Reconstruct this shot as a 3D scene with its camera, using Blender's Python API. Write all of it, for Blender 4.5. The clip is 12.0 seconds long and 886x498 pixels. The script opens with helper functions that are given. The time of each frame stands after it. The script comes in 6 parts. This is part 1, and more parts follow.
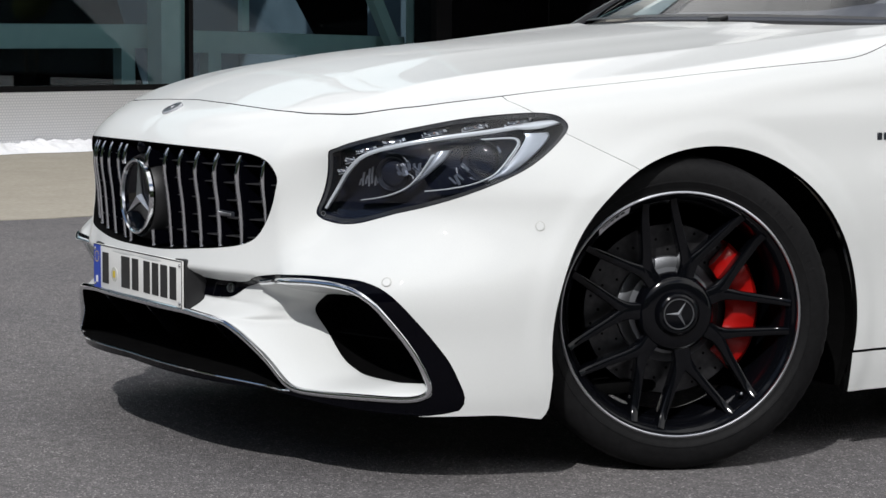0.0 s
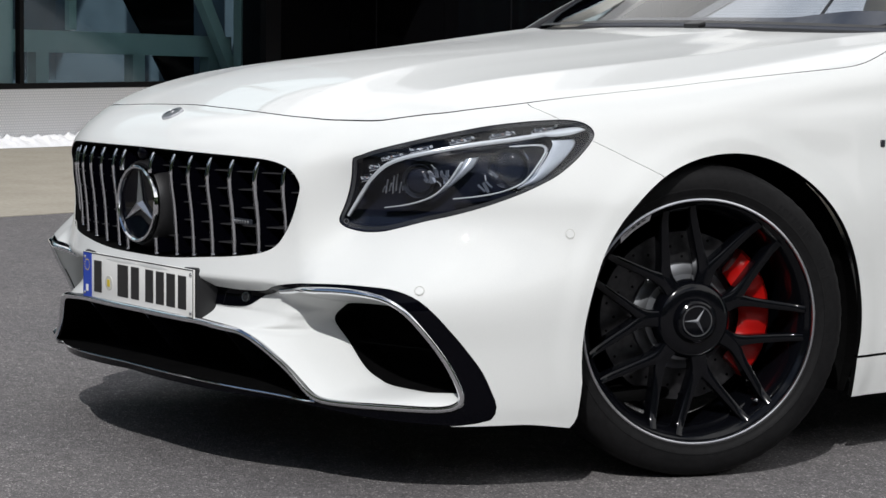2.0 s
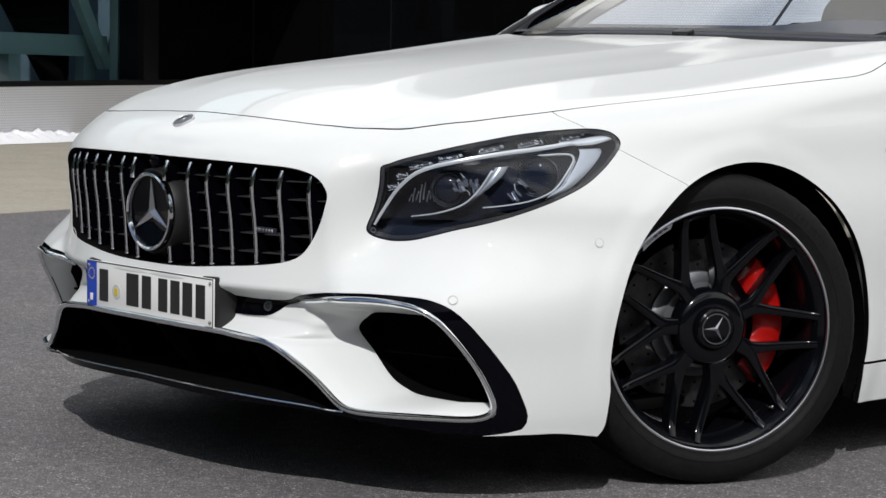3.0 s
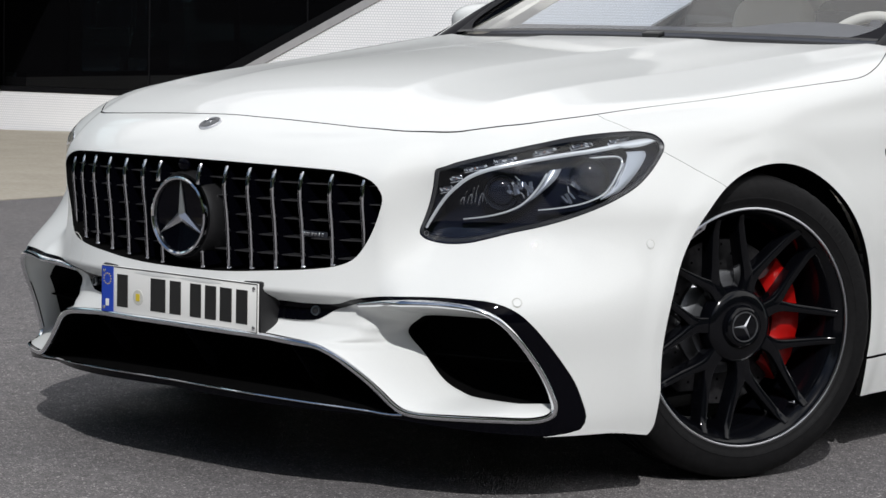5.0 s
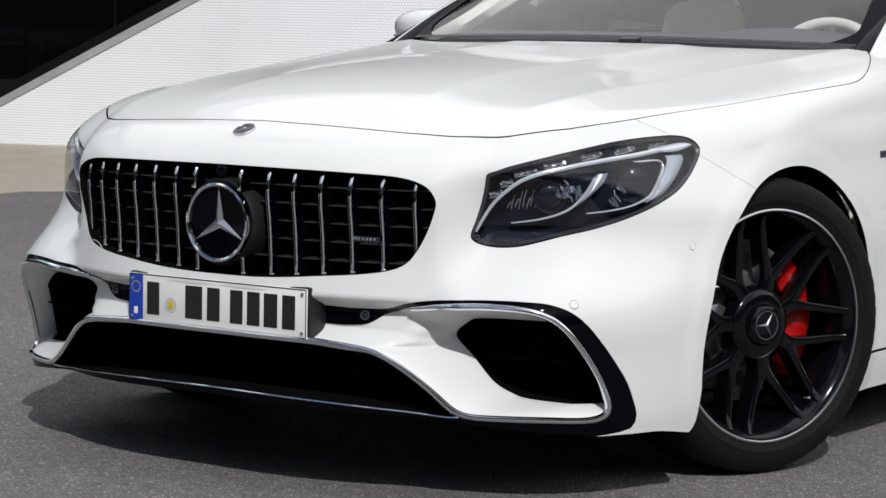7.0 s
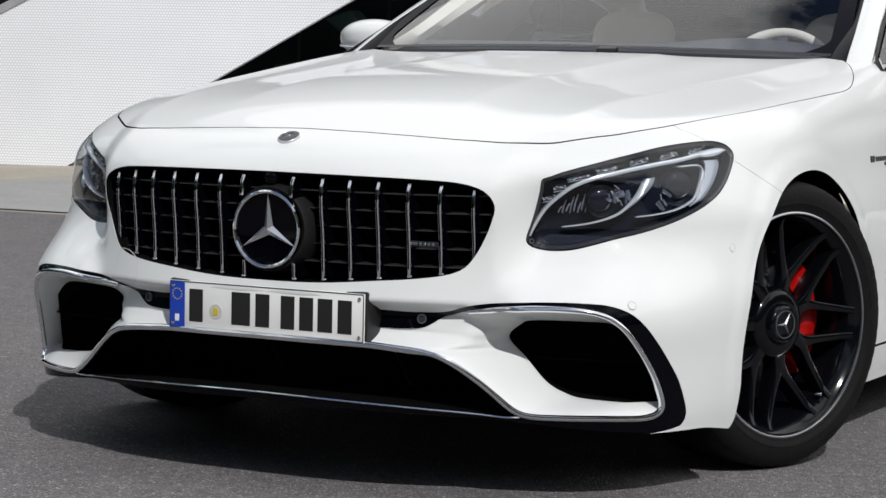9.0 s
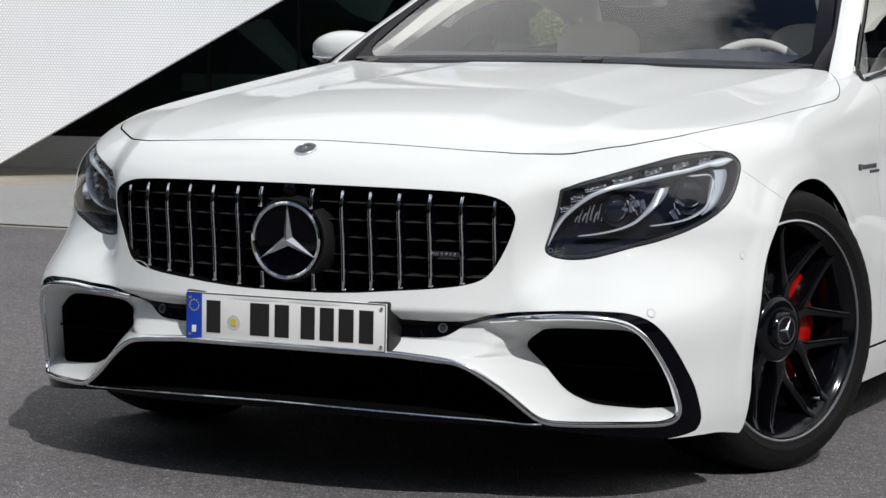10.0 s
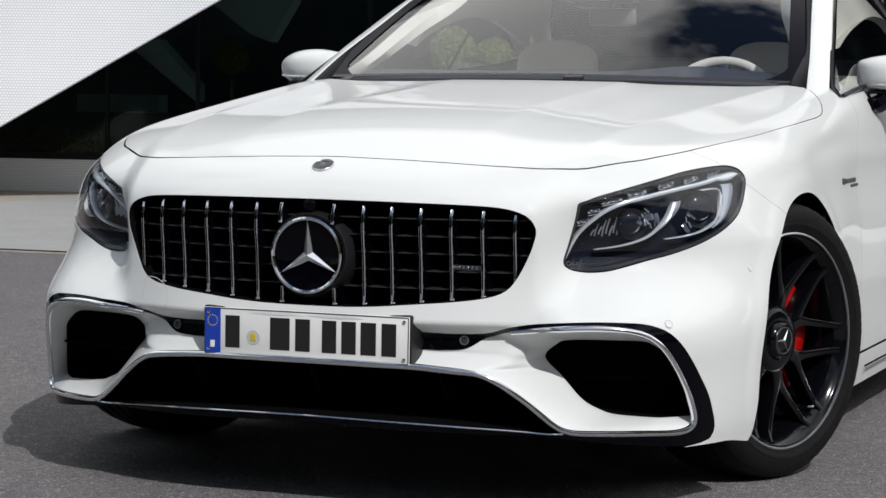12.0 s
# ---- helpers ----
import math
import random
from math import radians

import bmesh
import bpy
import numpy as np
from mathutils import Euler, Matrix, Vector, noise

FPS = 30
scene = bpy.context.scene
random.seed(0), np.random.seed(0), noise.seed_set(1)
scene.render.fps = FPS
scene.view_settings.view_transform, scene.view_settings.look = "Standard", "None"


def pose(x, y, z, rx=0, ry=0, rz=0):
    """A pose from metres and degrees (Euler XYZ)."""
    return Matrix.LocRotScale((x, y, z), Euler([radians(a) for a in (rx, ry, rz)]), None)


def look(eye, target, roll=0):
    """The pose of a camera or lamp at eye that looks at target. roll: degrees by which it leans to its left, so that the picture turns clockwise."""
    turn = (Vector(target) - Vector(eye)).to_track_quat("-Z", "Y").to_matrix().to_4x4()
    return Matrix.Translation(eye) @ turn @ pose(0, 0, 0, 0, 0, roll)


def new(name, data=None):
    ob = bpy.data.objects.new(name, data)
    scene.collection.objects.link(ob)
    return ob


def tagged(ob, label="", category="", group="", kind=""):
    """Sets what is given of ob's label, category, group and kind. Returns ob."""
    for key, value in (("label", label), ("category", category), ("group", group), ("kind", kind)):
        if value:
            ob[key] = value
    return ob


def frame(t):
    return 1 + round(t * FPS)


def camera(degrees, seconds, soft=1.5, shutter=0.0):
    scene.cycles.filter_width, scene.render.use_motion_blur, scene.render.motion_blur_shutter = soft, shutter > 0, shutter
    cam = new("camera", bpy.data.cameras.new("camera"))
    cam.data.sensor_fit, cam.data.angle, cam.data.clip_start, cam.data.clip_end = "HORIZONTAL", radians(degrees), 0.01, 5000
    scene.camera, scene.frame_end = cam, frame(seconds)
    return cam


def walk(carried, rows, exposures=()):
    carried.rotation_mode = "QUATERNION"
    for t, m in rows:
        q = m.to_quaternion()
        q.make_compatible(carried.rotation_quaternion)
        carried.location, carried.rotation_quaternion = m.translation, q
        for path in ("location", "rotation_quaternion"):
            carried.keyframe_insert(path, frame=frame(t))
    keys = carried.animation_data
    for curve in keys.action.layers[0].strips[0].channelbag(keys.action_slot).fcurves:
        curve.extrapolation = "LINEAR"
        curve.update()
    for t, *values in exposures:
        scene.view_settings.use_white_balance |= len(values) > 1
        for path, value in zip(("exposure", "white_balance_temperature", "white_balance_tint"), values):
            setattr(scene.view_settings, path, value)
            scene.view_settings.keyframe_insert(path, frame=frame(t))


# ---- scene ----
cam = camera(21.43, 12.0)

PATH = [
    (0, (5.0904, -2.1938, 0.9730), (3.3798, -1.1747, 0.7843), 0.26),
    (0.5, (5.0148, -2.2799, 0.9770), (3.3256, -1.2262, 0.7868), 0.41),
    (1, (4.9383, -2.3777, 0.9778), (3.2727, -1.2870, 0.7882), 0.46),
    (1.5, (4.8485, -2.4864, 0.9790), (3.2105, -1.3544, 0.7903), 0.50),
    (2, (4.7404, -2.6270, 0.9826), (3.1390, -1.4437, 0.7949), 0.64),
    (2.5, (4.6127, -2.7845, 0.9925), (3.0546, -1.5447, 0.8052), 0.83),
    (3, (4.4686, -2.9444, 0.9983), (2.9559, -1.6496, 0.8111), 0.96),
    (5, (3.8997, -3.5377, 1.0085), (2.5852, -2.0423, 0.8192), 1.20),
    (5.5, (3.7691, -3.6533, 1.0061), (2.5011, -2.1181, 0.8182), 1.12),
    (6, (3.6512, -3.7787, 1.0045), (2.4266, -2.2083, 0.8191), 1.11),
    (6.5, (3.5267, -3.8788, 1.0085), (2.3437, -2.2768, 0.8228), 1.14),
    (7, (3.3912, -4.0109, 1.0021), (2.2580, -2.3730, 0.8200), 1.18),
    (9, (2.8150, -4.4795, 0.9738), (1.8849, -2.7166, 0.8087), 1.21),
    (9.5, (2.7025, -4.5602, 0.9877), (1.8117, -2.7773, 0.8216), 1.11),
    (10, (2.5483, -4.6865, 0.9797), (1.7157, -2.8748, 0.8226), 1.05),
    (10.5, (2.4253, -4.7771, 0.9712), (1.6352, -2.9459, 0.8216), 1.00),
    (11, (2.3143, -4.8504, 0.9654), (1.5624, -3.0026, 0.8230), 0.97),
    (11.5, (2.2564, -4.8855, 0.9653), (1.5255, -3.0290, 0.8261), 1.02),
    (12, (2.2371, -4.9124, 0.9642), (1.5174, -3.0514, 0.8269), 0.93),
]
walk(cam, [(t, look(eye, target, roll)) for t, eye, target, roll in PATH])

# ---- light ----
SUN = Vector((0.86, -0.86, 1.09)).normalized()
world = bpy.data.worlds.new("sky")
scene.world = world
world.use_nodes = True
wn, wl = world.node_tree.nodes, world.node_tree.links
wn.clear()
sky = wn.new("ShaderNodeTexSky")
sky.sky_type = "NISHITA"
sky.sun_disc = False
sky.sun_elevation = math.asin(SUN.z)
sky.sun_rotation = math.atan2(SUN.x, SUN.y)
sky.altitude = 300
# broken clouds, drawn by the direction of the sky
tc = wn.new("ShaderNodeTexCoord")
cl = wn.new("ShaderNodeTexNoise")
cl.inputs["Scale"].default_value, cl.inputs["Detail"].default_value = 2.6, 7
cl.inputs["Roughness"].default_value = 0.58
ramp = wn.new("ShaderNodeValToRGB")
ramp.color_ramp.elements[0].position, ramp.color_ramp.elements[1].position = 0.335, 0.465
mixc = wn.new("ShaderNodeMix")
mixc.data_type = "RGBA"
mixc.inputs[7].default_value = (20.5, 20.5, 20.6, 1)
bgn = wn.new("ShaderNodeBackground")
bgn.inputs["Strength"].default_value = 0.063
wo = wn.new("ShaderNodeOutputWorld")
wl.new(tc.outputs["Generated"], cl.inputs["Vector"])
# clouds banked low and north, behind the building: added to brighten bonnet, deepen shadows
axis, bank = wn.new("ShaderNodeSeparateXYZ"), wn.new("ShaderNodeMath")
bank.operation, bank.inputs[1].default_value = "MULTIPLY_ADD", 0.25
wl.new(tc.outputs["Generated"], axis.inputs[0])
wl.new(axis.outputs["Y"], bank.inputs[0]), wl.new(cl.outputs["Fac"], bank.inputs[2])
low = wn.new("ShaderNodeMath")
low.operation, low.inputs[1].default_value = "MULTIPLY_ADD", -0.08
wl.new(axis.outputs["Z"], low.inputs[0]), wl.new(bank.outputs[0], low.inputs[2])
# a blue break in the clouds high over the building
gap, hole, thin = wn.new("ShaderNodeVectorMath"), wn.new("ShaderNodeMapRange"), wn.new("ShaderNodeMath")
gap.operation, gap.inputs[1].default_value = "DOT_PRODUCT", (0.03, 0.46, 0.887)
hole.inputs["From Min"].default_value, hole.inputs["From Max"].default_value, hole.inputs["To Max"].default_value = 0.93, 0.98, 0.22
thin.operation = "SUBTRACT"
wl.new(tc.outputs["Generated"], gap.inputs[0]), wl.new(gap.outputs["Value"], hole.inputs["Value"])
wl.new(low.outputs[0], thin.inputs[0]), wl.new(hole.outputs["Result"], thin.inputs[1])
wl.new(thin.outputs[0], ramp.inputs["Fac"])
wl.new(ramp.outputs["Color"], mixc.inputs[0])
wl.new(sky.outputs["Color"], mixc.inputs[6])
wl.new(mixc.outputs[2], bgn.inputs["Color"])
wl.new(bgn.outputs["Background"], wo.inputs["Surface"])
lamp = new("sun", bpy.data.lights.new("sun", "SUN"))
lamp.data.energy, lamp.data.angle, lamp.data.color = 2.95, radians(0.53), (1.0, 0.987, 0.975)
lamp.matrix_basis = look(SUN * 30, (0, 0, 0))
scene.view_settings.exposure = 0.10


# ---- materials ----
def material(name, color, rough=0.5, metal=0.0, coat=0.0, spec=0.5):
    m = bpy.data.materials.new(name)
    m.use_nodes = True
    b = m.node_tree.nodes["Principled BSDF"]
    b.inputs["Base Color"].default_value = (*color, 1)
    b.inputs["Roughness"].default_value = rough
    b.inputs["Metallic"].default_value = metal
    b.inputs["Coat Weight"].default_value = coat
    b.inputs["Coat Roughness"].default_value = 0.012
    b.inputs["Specular IOR Level"].default_value = spec
    b.inputs["Coat IOR"].default_value = 1.42
    return m


def add(m, kind, **values):
    node = m.node_tree.nodes.new(kind)
    for key, value in values.items():
        node.inputs[key.replace("_", " ")].default_value = value
    return node


def ramp_node(m, fac, stops):
    node = m.node_tree.nodes.new("ShaderNodeValToRGB")
    while len(node.color_ramp.elements) < len(stops):
        node.color_ramp.elements.new(0.5)
    for el, (pos, col) in zip(node.color_ramp.elements, stops):
        el.position, el.color = pos, (*col, 1)
    m.node_tree.links.new(fac, node.inputs["Fac"])
    return node.outputs["Color"]


def bump(m, height, strength, distance):
    node = add(m, "ShaderNodeBump", Strength=strength, Distance=distance)
    m.node_tree.links.new(height, node.inputs["Height"])
    m.node_tree.links.new(node.outputs["Normal"], m.node_tree.nodes["Principled BSDF"].inputs["Normal"])
    return node


def coords(m, which="Object"):
    return m.node_tree.nodes.new("ShaderNodeTexCoord").outputs[which]


def grainy(m, scale, low, high, depth=0.0, detail=4.0):
    """Two scales of noise over the colour, with a fine relief."""
    co = coords(m)
    link = m.node_tree.links
    n1, n2 = add(m, "ShaderNodeTexNoise", Scale=scale, Detail=detail), add(m, "ShaderNodeTexNoise", Scale=scale / 14, Detail=3.0)
    link.new(co, n1.inputs["Vector"]), link.new(co, n2.inputs["Vector"])
    mix = m.node_tree.nodes.new("ShaderNodeMath")
    mix.operation = "MULTIPLY_ADD"
    mix.inputs[1].default_value = 0.6
    half = m.node_tree.nodes.new("ShaderNodeMath")
    half.operation, half.inputs[1].default_value = "MULTIPLY", 0.4
    link.new(n2.outputs["Fac"], half.inputs[0])
    link.new(n1.outputs["Fac"], mix.inputs[0]), link.new(half.outputs[0], mix.inputs[2])
    link.new(ramp_node(m, mix.outputs[0], ((0.3, low), (0.7, high))), m.node_tree.nodes["Principled BSDF"].inputs["Base Color"])
    if depth:
        bump(m, n1.outputs["Fac"], 0.6, depth)
    return m


def asphalt_material():
    m = material("asphalt", (0.05, 0.05, 0.05), 0.85)
    co, link, nodes = coords(m), m.node_tree.links, m.node_tree.nodes
    stones = add(m, "ShaderNodeTexVoronoi", Scale=250.0)
    fine = add(m, "ShaderNodeTexNoise", Scale=120.0, Detail=5.0)
    broad = add(m, "ShaderNodeTexNoise", Scale=1.1, Detail=5.0)
    streak = add(m, "ShaderNodeTexNoise", Scale=26.0, Detail=7.0)
    for n in (stones, fine, broad, streak):
        link.new(co, n.inputs["Vector"])
    sep = nodes.new("ShaderNodeSeparateColor")
    link.new(stones.outputs["Color"], sep.inputs[0])
    stone = ramp_node(m, sep.outputs[0], ((0.0, (0.079, 0.074, 0.076)), (0.5, (0.134, 0.127, 0.130)), (0.92, (0.195, 0.185, 0.188)), (0.99, (0.44, 0.42, 0.41))))
    tone = ramp_node(m, broad.outputs["Fac"], ((0.3, (0.90, 0.90, 0.91)), (0.7, (1.10, 1.09, 1.07))))
    spot = ramp_node(m, streak.outputs["Fac"], ((0.3, (0.82, 0.82, 0.82)), (0.7, (1.16, 1.16, 1.16))))
    mul, mul2 = nodes.new("ShaderNodeMix"), nodes.new("ShaderNodeMix")
    for k in (mul, mul2):
        k.data_type, k.blend_type = "RGBA", "MULTIPLY"
        k.inputs[0].default_value = 1
    link.new(stone, mul.inputs[6]), link.new(tone, mul.inputs[7])
    link.new(mul.outputs[2], mul2.inputs[6]), link.new(spot, mul2.inputs[7])
    link.new(mul2.outputs[2], nodes["Principled BSDF"].inputs["Base Color"])
    both = nodes.new("ShaderNodeMath")
    link.new(stones.outputs["Distance"], both.inputs[0]), link.new(fine.outputs["Fac"], both.inputs[1])
    bump(m, both.outputs[0], 0.7, 0.005)
    return m


def perforated_material(name, light, dark, pierced=1.0):
    """White metal cladding with staggered small holes, over a UV map in metres; pierced below 1 lets light through the holes."""
    m = material(name, light, 0.45)
    link, nodes = m.node_tree.links, m.node_tree.nodes
    brick = nodes.new("ShaderNodeTexBrick")
    brick.offset, brick.squash = 0.5, 1.0
    brick.inputs["Scale"].default_value = 1.0
    brick.inputs["Brick Width"].default_value, brick.inputs["Row Height"].default_value = 0.026, 0.0215
    brick.inputs["Mortar Size"].default_value, brick.inputs["Mortar Smooth"].default_value = 0.0062, 1.0
    brick.inputs["Color1"].default_value = brick.inputs["Color2"].default_value = (1, 1, 1, 1)
    brick.inputs["Mortar"].default_value = (0, 0, 0, 1)
    link.new(coords(m, "UV"), brick.inputs["Vector"])
    dirt = add(m, "ShaderNodeTexNoise", Scale=0.8, Detail=5.0)
    link.new(coords(m), dirt.inputs["Vector"])
    a = ramp_node(m, brick.outputs["Color"], ((0.0, dark), (1.0, light)))
    b = ramp_node(m, dirt.outputs["Fac"], ((0.3, (0.9, 0.9, 0.91)), (0.7, (1, 1, 1))))
    mul = nodes.new("ShaderNodeMix")
    mul.data_type, mul.blend_type = "RGBA", "MULTIPLY"
    mul.inputs[0].default_value = 1
    link.new(a, mul.inputs[6]), link.new(b, mul.inputs[7])
    link.new(mul.outputs[2], nodes["Principled BSDF"].inputs["Base Color"])
    bump(m, brick.outputs["Color"], 0.15, 0.004)
    if pierced < 1:
        link.new(ramp_node(m, brick.outputs["Color"], ((0.0, (pierced,) * 3), (1.0, (1, 1, 1)))), nodes["Principled BSDF"].inputs["Alpha"])
    return m


def clear_material(name, tint, sheen=0.04, rough=0.0):
    """Thin clear pane: what lies behind, tinted, under a mirror coat that grows towards grazing."""
    m = bpy.data.materials.new(name)
    m.use_nodes = True
    nodes, link = m.node_tree.nodes, m.node_tree.links
    nodes.clear()
    out, mix = nodes.new("ShaderNodeOutputMaterial"), nodes.new("ShaderNodeMixShader")
    tr, gl, lw = nodes.new("ShaderNodeBsdfTransparent"), nodes.new("ShaderNodeBsdfGlossy"), nodes.new("ShaderNodeLayerWeight")
    tr.inputs["Color"].default_value = (*tint, 1)
    gl.inputs["Roughness"].default_value = rough
    lw.inputs["Blend"].default_value = 0.5
    power, scale_ = nodes.new("ShaderNodeMath"), nodes.new("ShaderNodeMath")
    power.operation, power.inputs[1].default_value = "POWER", 5.0
    scale_.operation, scale_.inputs[1].default_value, scale_.inputs[2].default_value = "MULTIPLY_ADD", 0.9, sheen
    link.new(lw.outputs["Facing"], power.inputs[0]), link.new(power.outputs[0], scale_.inputs[0])
    link.new(scale_.outputs[0], mix.inputs[0]), link.new(tr.outputs[0], mix.inputs[1]), link.new(gl.outputs[0], mix.inputs[2])
    link.new(mix.outputs[0], out.inputs["Surface"])
    return m


def paint_material():
    m = material("white_paint", (0.76, 0.77, 0.767), 0.5, coat=0.6, spec=0.05)
    m.node_tree.nodes["Principled BSDF"].inputs["Coat IOR"].default_value = 1.5
    flake = add(m, "ShaderNodeTexNoise", Scale=900.0, Detail=1.0)
    m.node_tree.links.new(coords(m), flake.inputs["Vector"])
    m.node_tree.links.new(ramp_node(m, flake.outputs["Fac"], ((0.3, (0.635, 0.647, 0.640)), (0.7, (0.672, 0.685, 0.678)))), m.node_tree.nodes["Principled BSDF"].inputs["Base Color"])
    return m


PAINT = paint_material()
GLOSS_BLACK = material("gloss_black", (0.0012, 0.0012, 0.0026), 0.03, spec=0.13)
FIN_BLACK = material("fin_black", (0.008, 0.008, 0.012), 0.12, spec=0.9, coat=1.0)
SATIN_BLACK = material("satin_black", (0.012, 0.012, 0.013), 0.38)
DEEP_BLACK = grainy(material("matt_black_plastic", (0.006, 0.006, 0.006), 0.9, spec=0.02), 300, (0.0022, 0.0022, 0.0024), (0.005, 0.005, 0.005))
CHROME = material("chrome", (0.78, 0.79, 0.81), 0.07, metal=1.0)
BAR_CHROME = material("bar_chrome", (0.74, 0.75, 0.78), 0.08, metal=1.0)
DARK_CHROME = material("dark_chrome", (0.34, 0.35, 0.37), 0.3, metal=1.0)
SILVER = material("satin_silver", (0.62, 0.63, 0.66), 0.28, metal=1.0)
CAP_SILVER = material("cap_silver", (0.30, 0.31, 0.33), 0.5, metal=1.0)
STEEL = grainy(material("brake_steel", (0.25, 0.25, 0.25), 0.35, metal=0.9), 60, (0.042, 0.042, 0.046), (0.095, 0.095, 0.10))
RUBBER = grainy(material("tyre_rubber", (0.02, 0.02, 0.02), 0.6, spec=0.11), 90, (0.0042, 0.0042, 0.0046), (0.0105, 0.0104, 0.011), 0.0008)
WHEEL_BLACK = material("wheel_satin_black", (0.0022, 0.0024, 0.0035), 0.115, spec=0.30)
RED = material("caliper_red", (0.36, 0.004, 0.003), 0.3, spec=0.4)
PLATE_WHITE = material("plate_white", (0.74, 0.74, 0.72), 0.35)
PLATE_BLUE = material("plate_blue", (0.008, 0.045, 0.36), 0.35)
PLATE_BLACK = material("plate_black", (0.012, 0.012, 0.012), 0.4)
BADGE_SILVER = material("badge_silver", (0.62, 0.63, 0.66), 0.25, metal=0.6)
BADGE_DARK = material("badge_dark", (0.025, 0.028, 0.036), 0.3, metal=0.3)
SEAL_GREY = material("seal_grey", (0.48, 0.48, 0.45), 0.4)
TAUPE = grainy(material("taupe_plastic", (0.15, 0.145, 0.135), 0.5), 240, (0.135, 0.13, 0.12), (0.165, 0.16, 0.148))
SEAL_GOLD = material("seal_gold", (0.55, 0.42, 0.03), 0.45)
LEATHER = grainy(material("cream_leather", (0.72, 0.68, 0.59), 0.5), 220, (0.68, 0.64, 0.55), (0.77, 0.73, 0.64), 0.0004)
DASH = grainy(material("dark_dash_leather", (0.03, 0.032, 0.045), 0.55), 260, (0.022, 0.024, 0.036), (0.045, 0.047, 0.06), 0.0004)
LENS = clear_material("lamp_cover", (0.94, 0.96, 0.98), 0.05)
SCREEN = clear_material("windscreen_glass", (0.80, 0.84, 0.89), 0.11)
PANE = clear_material("building_pane", (0.72, 0.82, 0.85), 0.04)
DARK_PANE = material("dark_pane", (0.002, 0.002, 0.0024), 0.015, spec=0.28)
JEWEL = material("clear_jewel", (0.66, 0.69, 0.73), 0.15, metal=0.45, coat=1.0)
GUIDE = material("light_guide", (0.66, 0.69, 0.73), 0.18, metal=0.3, coat=1.0)
PROJECTOR = material("projector_glass", (0.004, 0.006, 0.014), 0.06, spec=0.35)
AMBER = material("amber_lens", (0.20, 0.11, 0.08), 0.12, coat=1.0)
# faint blue stands for sky mirrored in the lamp cover
LAMP_DARK = material("lamp_housing", (0.007, 0.0085, 0.016), 0.3, spec=0.05)
FACET = material("lamp_facet", (0.70, 0.73, 0.79), 0.12, metal=0.5, coat=1.0)
SMOKE = material("smoked_facet", (0.17, 0.19, 0.24), 0.14, metal=0.6, coat=1.0)
LAMP_RIM = material("lamp_rim", (0.030, 0.031, 0.034), 0.35, spec=0.3)
VANE_BLACK = material("vane_black", (0.030, 0.030, 0.032), 0.3, spec=0.4)
BEZEL = material("lamp_bezel", (0.016, 0.019, 0.028), 0.22, metal=0.8)
PILLAR_BLACK = material("pillar_black", (0.003, 0.003, 0.006), 0.3, spec=0.05)
SATIN_LIGHT = material("satin_guide", (0.36, 0.39, 0.44), 0.34, metal=0.45)
ASPHALT = asphalt_material()
CONCRETE = grainy(material("concrete", (0.36, 0.33, 0.28), 0.85), 34, (0.29, 0.262, 0.21), (0.41, 0.375, 0.315), 0.002, 8.0)
CONCRETE_GREY = grainy(material("grey_concrete", (0.25, 0.25, 0.24), 0.85), 30, (0.28, 0.278, 0.275), (0.36, 0.357, 0.35), 0.002, 8.0)
SET_BACK_PANE = clear_material("set_back_pane", (0.50, 0.56, 0.56), 0.012)
SNOW = grainy(material("snow", (0.86, 0.87, 0.9), 0.7), 60, (0.80, 0.81, 0.84), (0.9, 0.9, 0.92), 0.006)
CLADDING = perforated_material("perforated_cladding", (0.91, 0.91, 0.915), (0.70, 0.71, 0.73))
SCREEN_CLADDING = perforated_material("pierced_cladding", (0.93, 0.935, 0.945), (0.76, 0.78, 0.81), 0.86)
FRAME_BLACK = material("black_frame", (0.005, 0.005, 0.006), 0.45, spec=0.15)
BEAM = grainy(material("pale_green_beam", (0.42, 0.5, 0.45), 0.6), 12, (0.48, 0.57, 0.52), (0.60, 0.68, 0.63))
# slate tint stands for the sky mirrored in the building's panes
ROOM = grainy(material("sky_slate_room", (0.05, 0.055, 0.06), 0.8), 3, (0.085, 0.110, 0.135), (0.16, 0.195, 0.225))
# metal grey darkened to hold the reveal's shade
SHADE_GREY = grainy(material("shade_grey", (0.5, 0.5, 0.51), 0.5), 8, (0.27, 0.27, 0.28), (0.36, 0.36, 0.37))


def leaf_material(name, low, high):
    m = material(name, low, 0.55)
    info = m.node_tree.nodes.new("ShaderNodeNewGeometry")
    m.node_tree.links.new(ramp_node(m, info.outputs["Random Per Island"], ((0.0, low), (1.0, high))), m.node_tree.nodes["Principled BSDF"].inputs["Base Color"])
    return m


LEAF = leaf_material("box_leaf", (0.09, 0.13, 0.018), (0.26, 0.28, 0.06))
LEAF_DARK = leaf_material("wood_leaf", (0.012, 0.025, 0.008), (0.045, 0.07, 0.02))
BARK = grainy(material("bark", (0.12, 0.09, 0.06), 0.9), 20, (0.08, 0.06, 0.04), (0.16, 0.12, 0.08))


